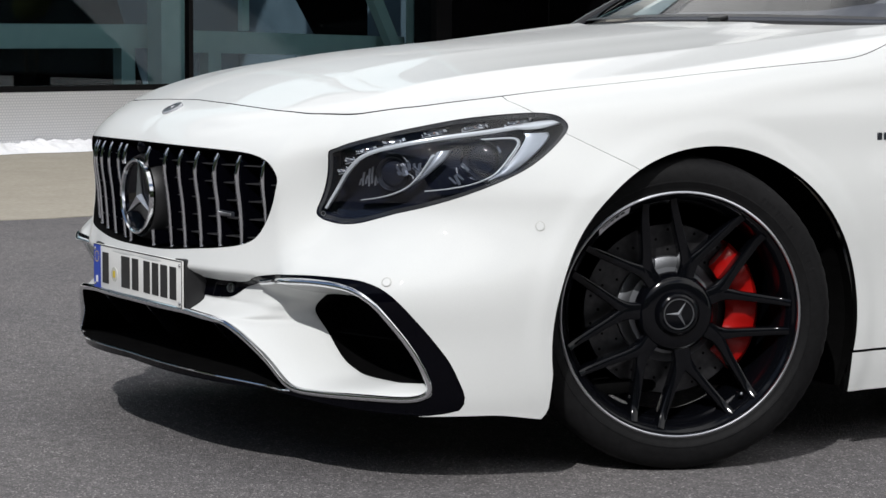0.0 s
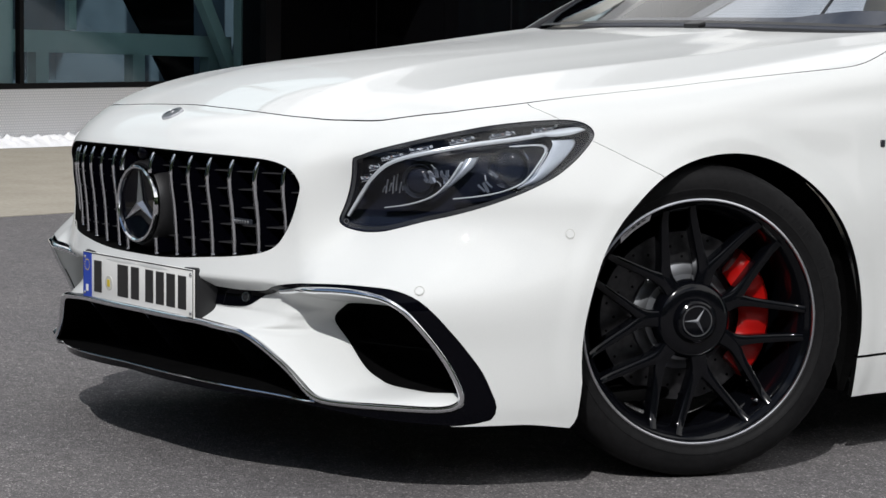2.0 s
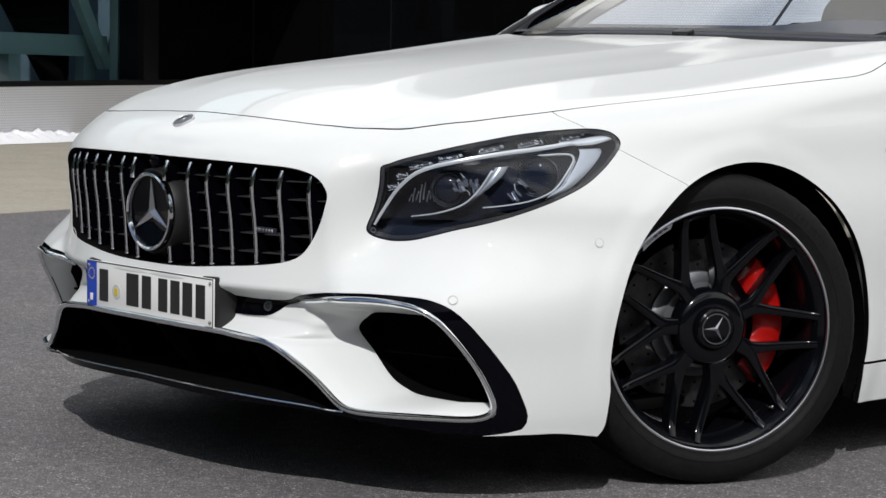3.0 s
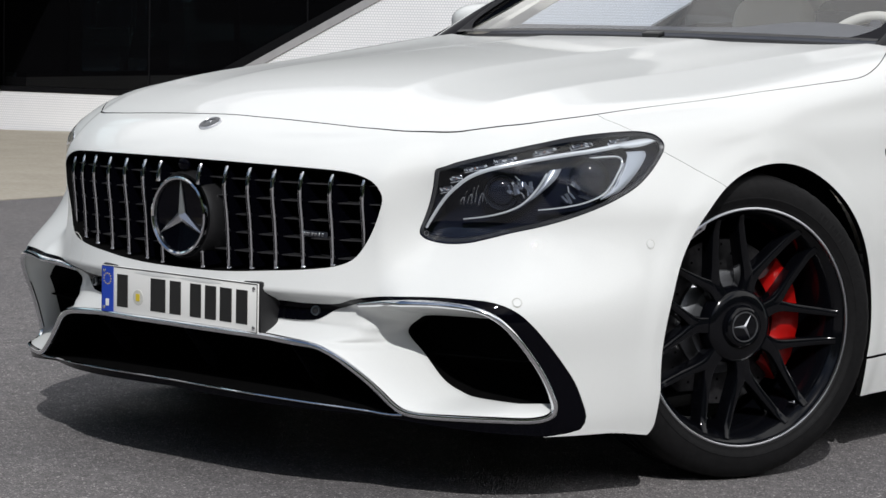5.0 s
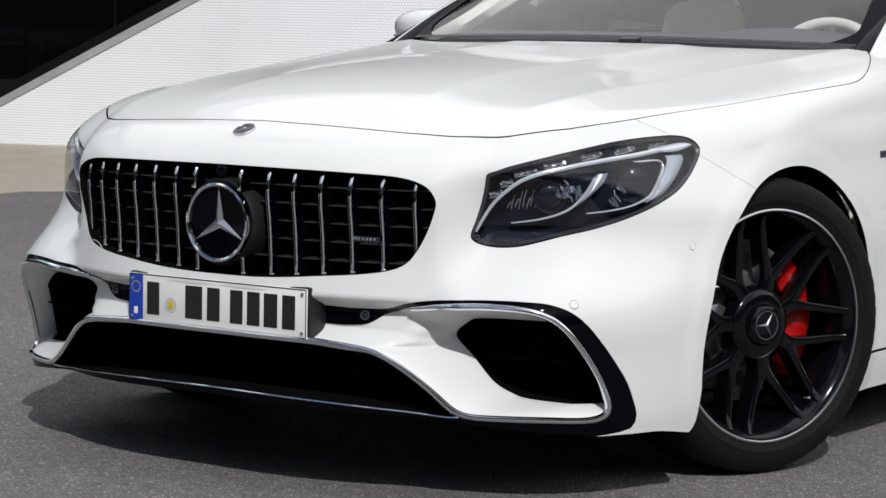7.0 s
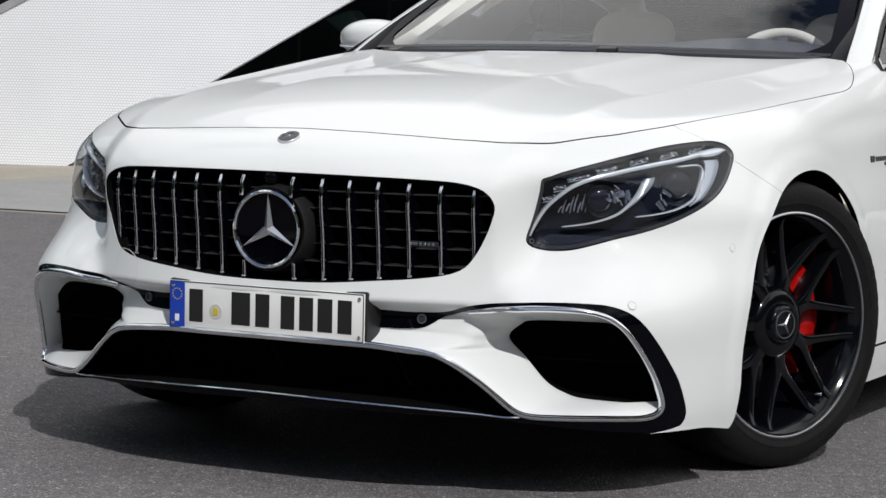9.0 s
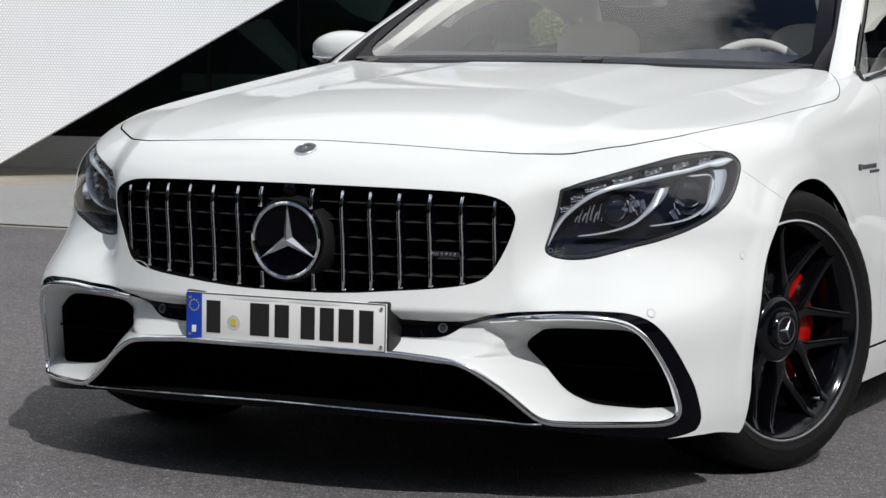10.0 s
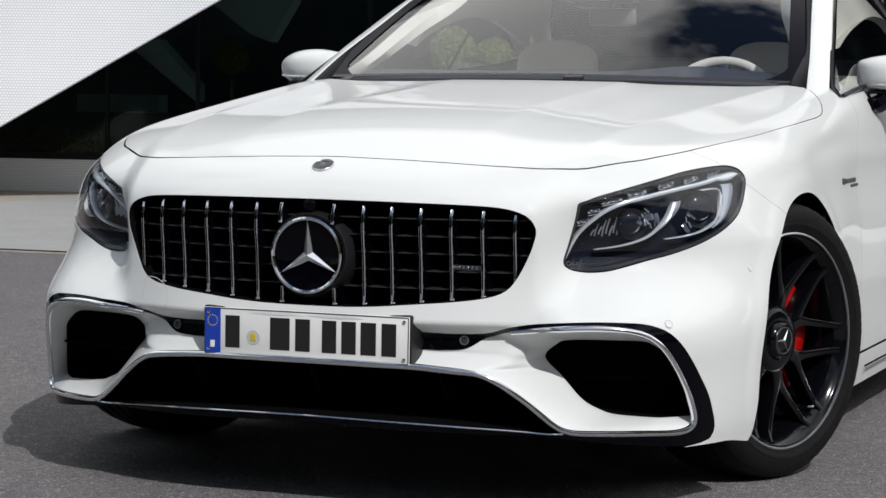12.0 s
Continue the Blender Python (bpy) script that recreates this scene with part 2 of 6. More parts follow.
# ---- builders ----
def meshed(name, verts, faces, mat, smooth=True, flat_angle=None):
    me = bpy.data.meshes.new(name)
    me.from_pydata([tuple(map(float, v)) for v in verts], [], [tuple(int(i) for i in f) for f in faces])
    me.materials.append(mat)
    if smooth:
        me.polygons.foreach_set("use_smooth", [True] * len(me.polygons))
        if flat_angle:
            me.set_sharp_from_angle(angle=radians(flat_angle))
    me.update()
    return me


def thing(name, at, label, category, group="", kind=""):
    ob = new(name)
    ob.location = at
    ob.empty_display_size = 0.1
    return tagged(ob, label, category, group, kind)


def hung(ob, parent):
    """Parents ob, built in world coordinates, under parent."""
    ob.parent = parent
    up = Matrix.Identity(4)
    chain = parent
    while chain:
        up = chain.matrix_basis.inverted() if chain.parent is None else up
        chain = chain.parent
    ob.matrix_parent_inverse = up if parent.parent is None else Matrix.Identity(4)
    return ob


def part(name, data, mat, parent, label="", smooth=True, flat=40):
    """data: (verts, faces) or a bmesh. One mesh object under a thing or a part."""
    if isinstance(data, bmesh.types.BMesh):
        me = bpy.data.meshes.new(name)
        data.to_mesh(me)
        data.free()
        me.materials.append(mat)
        if smooth:
            me.polygons.foreach_set("use_smooth", [True] * len(me.polygons))
            me.set_sharp_from_angle(angle=radians(flat))
    else:
        me = meshed(name, data[0], data[1], mat, smooth, flat)
    ob = new(name, me)
    if parent is not None:
        hung(ob, parent)
    return tagged(ob, label)


def flipped(data):
    v = np.array(data[0], float) * (-1, 1, 1)
    return v, [tuple(reversed(f)) for f in data[1]]


def joined(*datas):
    verts, faces, n = [], [], 0
    for v, f in datas:
        verts.append(np.asarray(v, float))
        faces += [tuple(i + n for i in q) for q in f]
        n += len(v)
    return np.concatenate(verts), faces


def grid_faces(rows, cols, wrap_r=False, wrap_c=False):
    out = []
    for r in range(rows if wrap_r else rows - 1):
        for c in range(cols if wrap_c else cols - 1):
            r2, c2 = (r + 1) % rows, (c + 1) % cols
            out.append((r * cols + c, r * cols + c2, r2 * cols + c2, r2 * cols + c))
    return out


def box(center, size, bevel=0.0, turn=None, segments=2):
    bm = bmesh.new()
    bmesh.ops.create_cube(bm, size=1.0)
    bmesh.ops.scale(bm, vec=size, verts=bm.verts)
    if bevel:
        bmesh.ops.bevel(bm, geom=bm.edges[:], offset=bevel, segments=segments, affect="EDGES", profile=0.5)
    if turn is not None:
        bmesh.ops.transform(bm, matrix=turn, verts=bm.verts)
    bmesh.ops.translate(bm, vec=center, verts=bm.verts)
    return bm


def raw(bm):
    bm.verts.ensure_lookup_table()
    bm.verts.index_update()
    v = np.array([tuple(q.co) for q in bm.verts])
    f = [tuple(q.index for q in p.verts) for p in bm.faces]
    bm.free()
    return v, f


def spline(points, n, closed=False):
    """Catmull-Rom through the points, n samples evenly along it."""
    p = np.array(points, float)
    m = len(p)
    dense = []
    for i in range(m if closed else m - 1):
        a, b, c, d = (p[(i + k) % m] if closed else p[min(max(i + k, 0), m - 1)] for k in (-1, 0, 1, 2))
        for t in np.linspace(0, 1, 16, endpoint=False):
            dense.append(0.5 * (2 * b + (c - a) * t + (2 * a - 5 * b + 4 * c - d) * t * t + (3 * b - a - 3 * c + d) * t ** 3))
    dense.append(p[0] if closed else p[-1])
    dense = np.array(dense)
    run = np.r_[0, np.cumsum(np.linalg.norm(np.diff(dense, axis=0), axis=1))]
    s = np.linspace(0, run[-1], n + (1 if closed else 0))[: n]
    return np.stack([np.interp(s, run, dense[:, k]) for k in range(dense.shape[1])], 1)


def sweep(path, normals, profile, closed=False, caps=True):
    """A profile [(across, out)...] carried along a path; normals say which way is out."""
    path, normals = np.asarray(path, float), np.asarray(normals, float)
    n, k = len(path), len(profile)
    tan = (np.roll(path, -1, 0) - np.roll(path, 1, 0)) if closed else np.gradient(path, axis=0)
    tan /= np.linalg.norm(tan, axis=1, keepdims=True) + 1e-12
    across = np.cross(tan, normals)
    across /= np.linalg.norm(across, axis=1, keepdims=True) + 1e-12
    out = np.cross(across, tan)
    prof = np.asarray(profile, float)
    verts = (path[:, None] + prof[None, :, :1] * across[:, None] + prof[None, :, 1:] * out[:, None]).reshape(-1, 3)
    faces = grid_faces(n, k, closed, True)
    if caps and not closed:
        faces += [tuple(range(k))[::-1], tuple((n - 1) * k + i for i in range(k))]
    return verts, faces


def round_profile(w, h, n=10):
    return [(w * math.cos(2 * math.pi * i / n), h * math.sin(2 * math.pi * i / n)) for i in range(n)]


def lathe(profile, n, closed=False):
    """Turn (x, r) round the x axis."""
    p = np.asarray(profile, float)
    ang = np.linspace(0, 2 * math.pi, n, endpoint=False)
    verts = np.stack([np.repeat(p[:, 0][:, None], n, 1), p[:, 1][:, None] * np.cos(ang), p[:, 1][:, None] * np.sin(ang)], -1).reshape(-1, 3)
    return verts, [tuple(reversed(f)) for f in grid_faces(len(p), n, closed, True)]


def moved(data, m):
    v = np.c_[np.asarray(data[0], float), np.ones(len(data[0]))] @ np.array(m).T
    return v[:, :3], data[1]


def inside(poly, p):
    """Signed distance of points to a closed outline, positive within."""
    out = np.full(len(p), -1.0)
    lo, hi = poly.min(0) - 0.03, poly.max(0) + 0.03
    near = np.where(((p > lo) & (p < hi)).all(1))[0]
    a, b = poly, np.roll(poly, -1, 0)
    d = b - a
    for part_ in np.array_split(near, max(1, len(near) // 6000 + 1)):
        q = p[part_][:, None]
        t = np.clip(((q - a) * d).sum(-1) / ((d * d).sum(-1) + 1e-15), 0, 1)
        dist = np.sqrt((((q - a) - t[..., None] * d) ** 2).sum(-1)).min(1)
        up = (a[:, 1] > q[..., 1]) != (b[:, 1] > q[..., 1])
        cross = q[..., 0] < (b[:, 0] - a[:, 0]) * (q[..., 1] - a[:, 1]) / (b[:, 1] - a[:, 1] + 1e-15) + a[:, 0]
        out[part_] = np.where((up & cross).sum(1) % 2 == 1, dist, -dist)
    return out


def clip(verts, faces, field):
    """The part of a sheet on which field(verts) is positive."""
    vals = field(verts)
    keep = vals > 0
    verts = list(map(tuple, verts))
    new_faces, cut = [], {}

    def crossing(i, j):
        key = (i, j) if i < j else (j, i)
        if key not in cut:
            t = vals[i] / (vals[i] - vals[j])
            cut[key] = len(verts)
            verts.append(tuple(verts[i][k] + t * (verts[j][k] - verts[i][k]) for k in range(3)))
        return cut[key]

    for f in faces:
        n = sum(bool(keep[i]) for i in f)
        if n == len(f):
            new_faces.append(f)
        elif n:
            out = []
            for i, j in zip(f, f[1:] + f[:1]):
                if keep[i]:
                    out.append(i)
                if keep[i] != keep[j]:
                    out.append(crossing(i, j))
            if len(out) > 2:
                new_faces.append(tuple(out))
    used = sorted({i for f in new_faces for i in f})
    where = {i: n for n, i in enumerate(used)}
    return np.array([verts[i] for i in used]).reshape(-1, 3), [tuple(where[i] for i in f) for f in new_faces]


def edged(verts, faces, depth, normals):
    """Gives a sheet turned-in edges: its border goes in against the normals by depth."""
    count = {}
    for f in faces:
        for i, j in zip(f, f[1:] + f[:1]):
            count[(i, j)] = count.get((i, j), 0) + 1
    rim = [(i, j) for (i, j) in count if (j, i) not in count]
    ids = sorted({i for e in rim for i in e})
    a, b, c = ({i: len(verts) + n + k * len(ids) for n, i in enumerate(ids)} for k in range(3))
    base, nrm = verts[ids], normals[ids]
    allv = np.concatenate([verts, base, base - nrm * min(0.0006, depth * 0.3), base - nrm * depth])
    more = []
    for i, j in rim:
        more += [(a[j], a[i], b[i], b[j]), (b[j], b[i], c[i], c[j])]
    return allv, list(faces) + more[0::2] + more[1::2], len(more) // 2


# ---- the car's form ----
def step(a, b, v):
    t = np.clip((v - a) / (b - a), 0, 1)
    return t * t * (3 - 2 * t)


def ease(v, xs, ys):
    """A smooth curve through (xs, ys), even in its bend."""
    xs, ys = np.asarray(xs, float), np.asarray(ys, float)
    n, h = len(xs), np.diff(xs)
    a, r = np.eye(n), np.zeros(n)
    for i in range(1, n - 1):
        a[i, i - 1:i + 2] = h[i - 1], 2 * (h[i - 1] + h[i]), h[i]
        r[i] = 6 * ((ys[i + 1] - ys[i]) / h[i] - (ys[i] - ys[i - 1]) / h[i - 1])
    m = np.linalg.solve(a, r)
    v = np.clip(v, xs[0], xs[-1])
    i = np.clip(np.searchsorted(xs, v) - 1, 0, n - 2)
    s = (xs[i + 1] - v) / h[i]
    t = 1 - s
    return s * ys[i] + t * ys[i + 1] + ((s ** 3 - s) * m[i] + (t ** 3 - t) * m[i + 1]) * h[i] ** 2 / 6


AXLE_R = 3.89
ARCH = (0.967, 0.298, 0.416)


def CREASE_IN(y):
    return 0.322 - 0.085 * y + 0.03 * y * y


def CREASE_OUT(y):
    return 0.575 + 0.115 * (y - 0.53)


def body(x, y, z):
    """Below nought inside the bodywork: the nose, flanks and deck of the coupe, symmetrical about x = 0."""
    x = np.abs(x)
    mid = ease(y, [-0.2, 0, 0.16, 0.35, 0.6, 0.9, 1.3, 1.7, 2.2, 3.0, 3.8, 4.4, 4.95], [0.6385, 0.744, 0.7975, 0.858, 0.9056, 0.934, 0.965, 0.997, 1.03, 1.055, 1.06, 1.05, 0.97])
    # two creases a side on the bonnet: the edge of the raised middle, and the crest towards the wing
    inner = np.clip((x - CREASE_IN(y)) / 0.12, 0, 1)
    crest = 1 - np.clip(np.abs(x - CREASE_OUT(y)) / 0.16, 0, 1)
    dome = (0.0065 * crest ** 2 - 0.005 * (1 - (1 - inner) ** 2)) * step(0.20, 0.55, y) * step(2.3, 1.85, y)
    top = z - (mid + dome + 0.002 - (0.113 - 0.087 * step(0.35, 1.95, y)) * x * x)
    wide = ease(z, [0.1, 0.2, 0.4, 0.62, 0.70, 0.78, 0.88, 1.0], [0.929, 0.948, 0.960, 0.963, 0.950, 0.940, 0.912, 0.87])
    hollow = 0.012 * step(1.35, 1.75, y) * step(3.3, 2.9, y) * step(0.40, 0.62, z) * step(0.84, 0.74, z)
    lip = 0.005 * step(0.070, 0.022, np.hypot(y - ARCH[0], z - ARCH[1]) - ARCH[2])
    # a soft shoulder line over the wheel, with a faint hollow beneath
    line_z = ease(y, [0.8, 0.95, 1.15, 1.35, 2.0, 3.0], [0.815, 0.835, 0.850, 0.860, 0.862, 0.862])
    hollow = hollow + 0.0045 * np.exp(-((z - line_z + 0.034) / 0.030) ** 2) * step(0.85, 1.2, y) * step(3.2, 2.8, y)
    # the shoulder narrows towards the lamps
    wide = wide - hollow + lip - 0.0655 * step(1.05, 0.45, y) * step(0.60, 0.78, z)
    # the nose's profile, its fold between grille and lamp, and its plan
    lean = ease(z, [0.15, 0.30, 0.45, 0.59, 0.70, 0.78, 0.86], [-0.0117, -0.0253, 0.0008, 0.0127, 0.0021, 0.036, 0.0321])
    back = ease(z, [0.18, 0.32, 0.43, 0.50, 0.58, 0.66, 0.74, 0.82], [-0.020, -0.0183, -0.0338, 0.0298, 0.0826, 0.0752, 0.0323, 0.064]) * step(0.512, 0.5975, x)
    plan = ease(x, [0, 0.2, 0.4, 0.6, 0.8, 0.95], [0.0, -0.0045, 0.0035, 0.0177, -0.0202, -0.0076])
    under = 0.050 * step(0.432, 0.398, z) * step(0.312, 0.362, z) * step(0.60, 0.42, x)
    yp = y - lean - back - under - plan
    wall = ((x / wide) ** 2.3135 + np.clip(1 - yp / 1.0084, 0, None) ** 3.43 + (np.clip(y - 3.95, 0, None) / 0.98) ** 4 - 1) / 3.3
    k = 0.0775
    h = np.clip(0.5 + 0.5 * (wall - top) / k, 0, 1)
    return top + (wall - top) * h + k * h * (1 - h)


def outward(p):
    e = 1e-3
    g = np.stack([body(p[:, 0] + e * (i == 0), p[:, 1] + e * (i == 1), p[:, 2] + e * (i == 2)) - body(p[:, 0] - e * (i == 0), p[:, 1] - e * (i == 1), p[:, 2] - e * (i == 2)) for i in range(3)], 1)
    return g / (np.linalg.norm(g, axis=1, keepdims=True) + 1e-12)


def met(origin, way, far):
    """Where rays from within leave the body."""
    lo, hi = np.zeros(len(origin)), np.full(len(origin), far)
    for _ in range(34):
        m = (lo + hi) / 2
        p = origin + m[:, None] * way
        neg = body(p[:, 0], p[:, 1], p[:, 2]) < 0
        lo, hi = np.where(neg, m, lo), np.where(neg, hi, m)
    return origin + lo[:, None] * way


def on_front(x, z):
    """Points of the nose at x and z."""
    x, z = np.broadcast_arrays(np.asarray(x, float), np.asarray(z, float))
    o = np.stack([x.ravel(), np.full(x.size, 0.72), z.ravel()], 1)
    return met(o, np.tile((0.0, -1.0, 0.0), (x.size, 1)), 1.2).reshape(*x.shape, 3)


LAMP_TURN = radians(40)
LAMP_IN = np.array([-math.sin(LAMP_TURN), math.cos(LAMP_TURN), 0])
LAMP_A = np.array([math.cos(LAMP_TURN), math.sin(LAMP_TURN), 0])


def on_lamp(a, z, deep=0.0):
    """Points of the front corner, seen square on; deep: metres behind the skin."""
    a, z = np.broadcast_arrays(np.asarray(a, float), np.asarray(z, float))
    o = a.ravel()[:, None] * LAMP_A + np.array([0, 0, 1.0]) * z.ravel()[:, None] + 0.16 * LAMP_IN
    p = met(o, np.tile(-LAMP_IN, (a.size, 1)), 0.9)
    return (p + np.asarray(deep) * LAMP_IN).reshape(*a.shape, 3)


# outlines of the openings: (x, z) on the nose, (x, y) for the bonnet, (a, z) for the lamps
GRILLE = spline([(-0.2, 0.462), (-0.12, 0.460), (-0.05, 0.458), (0.08, 0.4585), (0.175, 0.463), (0.27, 0.4715), (0.352, 0.479), (0.415, 0.488), (0.450, 0.499), (0.470, 0.514), (0.487, 0.541), (0.502, 0.573), (0.515, 0.606), (0.5225, 0.635), (0.521, 0.653), (0.509, 0.672), (0.484, 0.686), (0.446, 0.695), (0.394, 0.699), (0.30, 0.702), (0.16, 0.704), (-0.05, 0.705), (-0.12, 0.705), (-0.2, 0.704)], 170, True)
LOWER = spline([(-0.3, 0.406), (-0.1, 0.406), (0.05, 0.406), (0.27, 0.406), (0.335, 0.404), (0.414, 0.407), (0.459, 0.4195), (0.497, 0.4285), (0.563, 0.4365), (0.65, 0.441), (0.72, 0.4405), (0.768, 0.436), (0.807, 0.4195), (0.832, 0.391), (0.848, 0.355), (0.862, 0.309), (0.874, 0.262), (0.880, 0.212), (0.8805, 0.187), (0.8765, 0.169), (0.869, 0.157), (0.850, 0.150), (0.820, 0.142), (0.79, 0.10), (0.76, 0.06), (0.4, 0.06), (-0.3, 0.06)], 200, True)
WING_EDGE = [(0.601, 0.190), (0.635, 0.1868), (0.69, 0.1863), (0.765, 0.1858), (0.81, 0.1833), (0.838, 0.1828), (0.850, 0.190), (0.8525, 0.204), (0.850, 0.228), (0.842, 0.271), (0.828, 0.319), (0.813, 0.360), (0.796, 0.391), (0.768, 0.413), (0.732, 0.4235), (0.675, 0.428), (0.61, 0.4265), (0.53, 0.4185), (0.465, 0.4105)]
WING_BACK = [(0.435, 0.4025), (0.410, 0.395), (0.388, 0.380), (0.365, 0.3695), (0.32, 0.366), (0.265, 0.365), (0.245, 0.347), (0.262, 0.331)]
CENTRE_EDGE = [(0.262, 0.331), (0.32, 0.3275), (0.373, 0.3237), (0.42, 0.317), (0.461, 0.297), (0.507, 0.263), (0.55, 0.2265), (0.581, 0.201), (0.601, 0.190)]
WING = spline(WING_EDGE + WING_BACK + CENTRE_EDGE[1:-1], 220, True)
CENTRE = spline([(-0.3, 0.332), (-0.1, 0.332), (0.1, 0.332)] + CENTRE_EDGE + [(0.560, 0.184), (0.45, 0.193), (0.30, 0.201), (0.1, 0.205), (-0.1, 0.205), (-0.3, 0.201)], 170, True)
MESH = [(0.518, 0.347), (0.542, 0.377), (0.573, 0.388), (0.685, 0.390), (0.747, 0.387), (0.780, 0.367), (0.806, 0.328), (0.827, 0.265), (0.836, 0.224), (0.826, 0.213), (0.688, 0.217), (0.638, 0.230), (0.600, 0.253), (0.556, 0.304)]
HALF_HOOD = [(0.0, 0.157), (0.10, 0.1545), (0.16, 0.156), (0.25, 0.159), (0.37, 0.169), (0.43, 0.182), (0.495, 0.202), (0.542, 0.230), (0.60, 0.285), (0.65, 0.338), (0.697, 0.398), (0.756, 0.524), (0.81, 0.710), (0.845, 0.88), (0.868, 1.07), (0.882, 1.27), (0.886, 1.41), (0.872, 1.50), (0.839, 1.597), (0.782, 1.71), (0.735, 1.735), (0.5, 1.655), (0.25, 1.61), (0.0, 1.598)]
HOOD = spline(HALF_HOOD + [(-a, b) for a, b in HALF_HOOD[-2:0:-1]], 320, True)
LAMP = spline([(0.5795, 0.7035), (0.6, 0.711), (0.627, 0.721), (0.675, 0.734), (0.74, 0.750), (0.80, 0.763), (0.86, 0.775), (0.92, 0.783), (0.98, 0.788), (1.02, 0.7885), (1.05, 0.783), (1.068, 0.772), (1.075, 0.760), (1.073, 0.747), (1.061, 0.726), (1.042, 0.701), (1.015, 0.675), (0.983, 0.655), (0.94, 0.634), (0.88, 0.611), (0.81, 0.590), (0.745, 0.5745), (0.69, 0.559), (0.648, 0.549), (0.604, 0.546), (0.570, 0.5515), (0.552, 0.561), (0.5485, 0.573), (0.559, 0.601), (0.568, 0.630), (0.575, 0.664), (0.578, 0.692)], 190, True)


def split_y(z):
    return np.interp(z, [0.1, 0.30, 0.665, 0.758, 0.79, 0.815, 1.1], [0.95, 0.93, 0.777, 0.60, 0.57, 0.535, 0.50])


def door_y(z):
    return np.interp(z, [0.1, 0.5, 0.683, 0.74, 0.817, 0.904, 1.1], [1.70, 1.665, 1.657, 1.675, 1.731, 1.836, 1.86])


def f_hood(v):
    return inside(HOOD, v[:, :2])


def gap_at(v):
    """Half the breadth of the bonnet's joint: widest at the nose."""
    return (0.0013 + 0.0014 * step(0.8, 0.3, v[:, 1])) * np.clip(outward(v)[:, 2], 0.25, 1.0) ** 1.3


def f_grille(v):
    return np.where(v[:, 1] < 0.5, inside(GRILLE, np.c_[np.abs(v[:, 0]), v[:, 2]]), -1)


def f_lower(v):
    return np.where(v[:, 1] < 0.6, inside(LOWER, np.c_[np.abs(v[:, 0]), v[:, 2]]), -1)


def f_wing(v):
    return inside(WING, np.c_[np.abs(v[:, 0]), v[:, 2]])


def f_centre(v):
    return inside(CENTRE, np.c_[np.abs(v[:, 0]), v[:, 2]])


def f_lamp(v):
    a = np.abs(v[:, 0]) * LAMP_A[0] + v[:, 1] * LAMP_A[1]
    return np.where(v[:, 1] < 0.8, inside(LAMP, np.c_[a, v[:, 2]]), -1)


def f_arch(v):
    front = np.hypot(v[:, 1] - ARCH[0], v[:, 2] - ARCH[1]) - ARCH[2]
    rear = np.hypot(v[:, 1] - AXLE_R, v[:, 2] - ARCH[1]) - ARCH[2]
    return np.minimum(front, rear)


def wall_sheet():
    """The skin all round, from the sills over the shoulders, as a fine net."""
    core, way = [], []
    for x in np.linspace(0, 0.46, 62):
        core.append((x, 0.62)), way.append(radians(-90 + 16 * x / 0.46))
    for a in np.linspace(-74, 0, 92)[1:]:
        core.append((0.46, 0.62)), way.append(radians(a))
    for y in np.r_[np.linspace(0.62, 1.9, 105)[1:], np.linspace(1.9, 3.9, 60)[1:]]:
        core.append((0.46, y)), way.append(0.0)
    for a in np.linspace(0, 90, 26)[1:]:
        core.append((0.46 * math.cos(radians(a)) ** 0.5 if a < 90 else 0.0, 3.9)), way.append(radians(a))
    core, way = np.array(core), np.array(way)
    core = np.concatenate([core[:0:-1] * (-1, 1), core])
    way = np.concatenate([math.pi - way[:0:-1], way])
    low = [(z, 0.0) for z in np.linspace(0.09, 0.60, 74)]
    high = [(0.60, b) for b in np.linspace(0, radians(83), 84)[1:]]
    rows = np.array(low + high)
    o = np.stack([np.repeat(core[:, 0][None], len(rows), 0), np.repeat(core[:, 1][None], len(rows), 0), np.repeat(rows[:, 0][:, None], len(core), 1)], -1)
    c, s = np.cos(rows[:, 1])[:, None], np.sin(rows[:, 1])[:, None]
    d = np.stack([np.cos(way)[None] * c, np.sin(way)[None] * c, np.repeat(s, len(core), 1)], -1)
    v = met(o.reshape(-1, 3), d.reshape(-1, 3), 1.5)
    return v, grid_faces(len(rows), len(core))


def top_sheet(xs, ys):
    x, y = np.meshgrid(xs, ys)
    o = np.stack([x.ravel(), y.ravel(), np.full(x.size, 0.45)], 1)
    return met(o, np.tile((0.0, 0.0, 1.0), (x.size, 1)), 0.9), grid_faces(len(ys), len(xs))


def pick(sheet, test):
    """The faces of a sheet whose corners may pass the test, to cut the work."""
    v, f = sheet
    ok = test(v)
    faces = [q for q in f if ok[q[0]] or ok[q[2]]]
    used = sorted({i for q in faces for i in q})
    where = {i: n for n, i in enumerate(used)}
    return v[used], [tuple(where[i] for i in q) for q in faces]


def dark_edge(ob, count):
    """Blackens a panel's folded inner edge, painting in the shade of its joints."""
    ob.data.materials.append(DEEP_BLACK)
    for p in list(ob.data.polygons)[-count:]:
        p.material_index = 1
    return ob


def panel(name, sheet, fields, mat, parent, label="", depth=0.014, lift=0.0):
    v, f = sheet
    for field in fields:
        v, f = clip(v, f, field)
    n = outward(v)
    v, f, deep = edged(v + n * lift, f, depth, n)
    return dark_edge(part(name, (v, f), mat, parent, label, flat=50), deep)


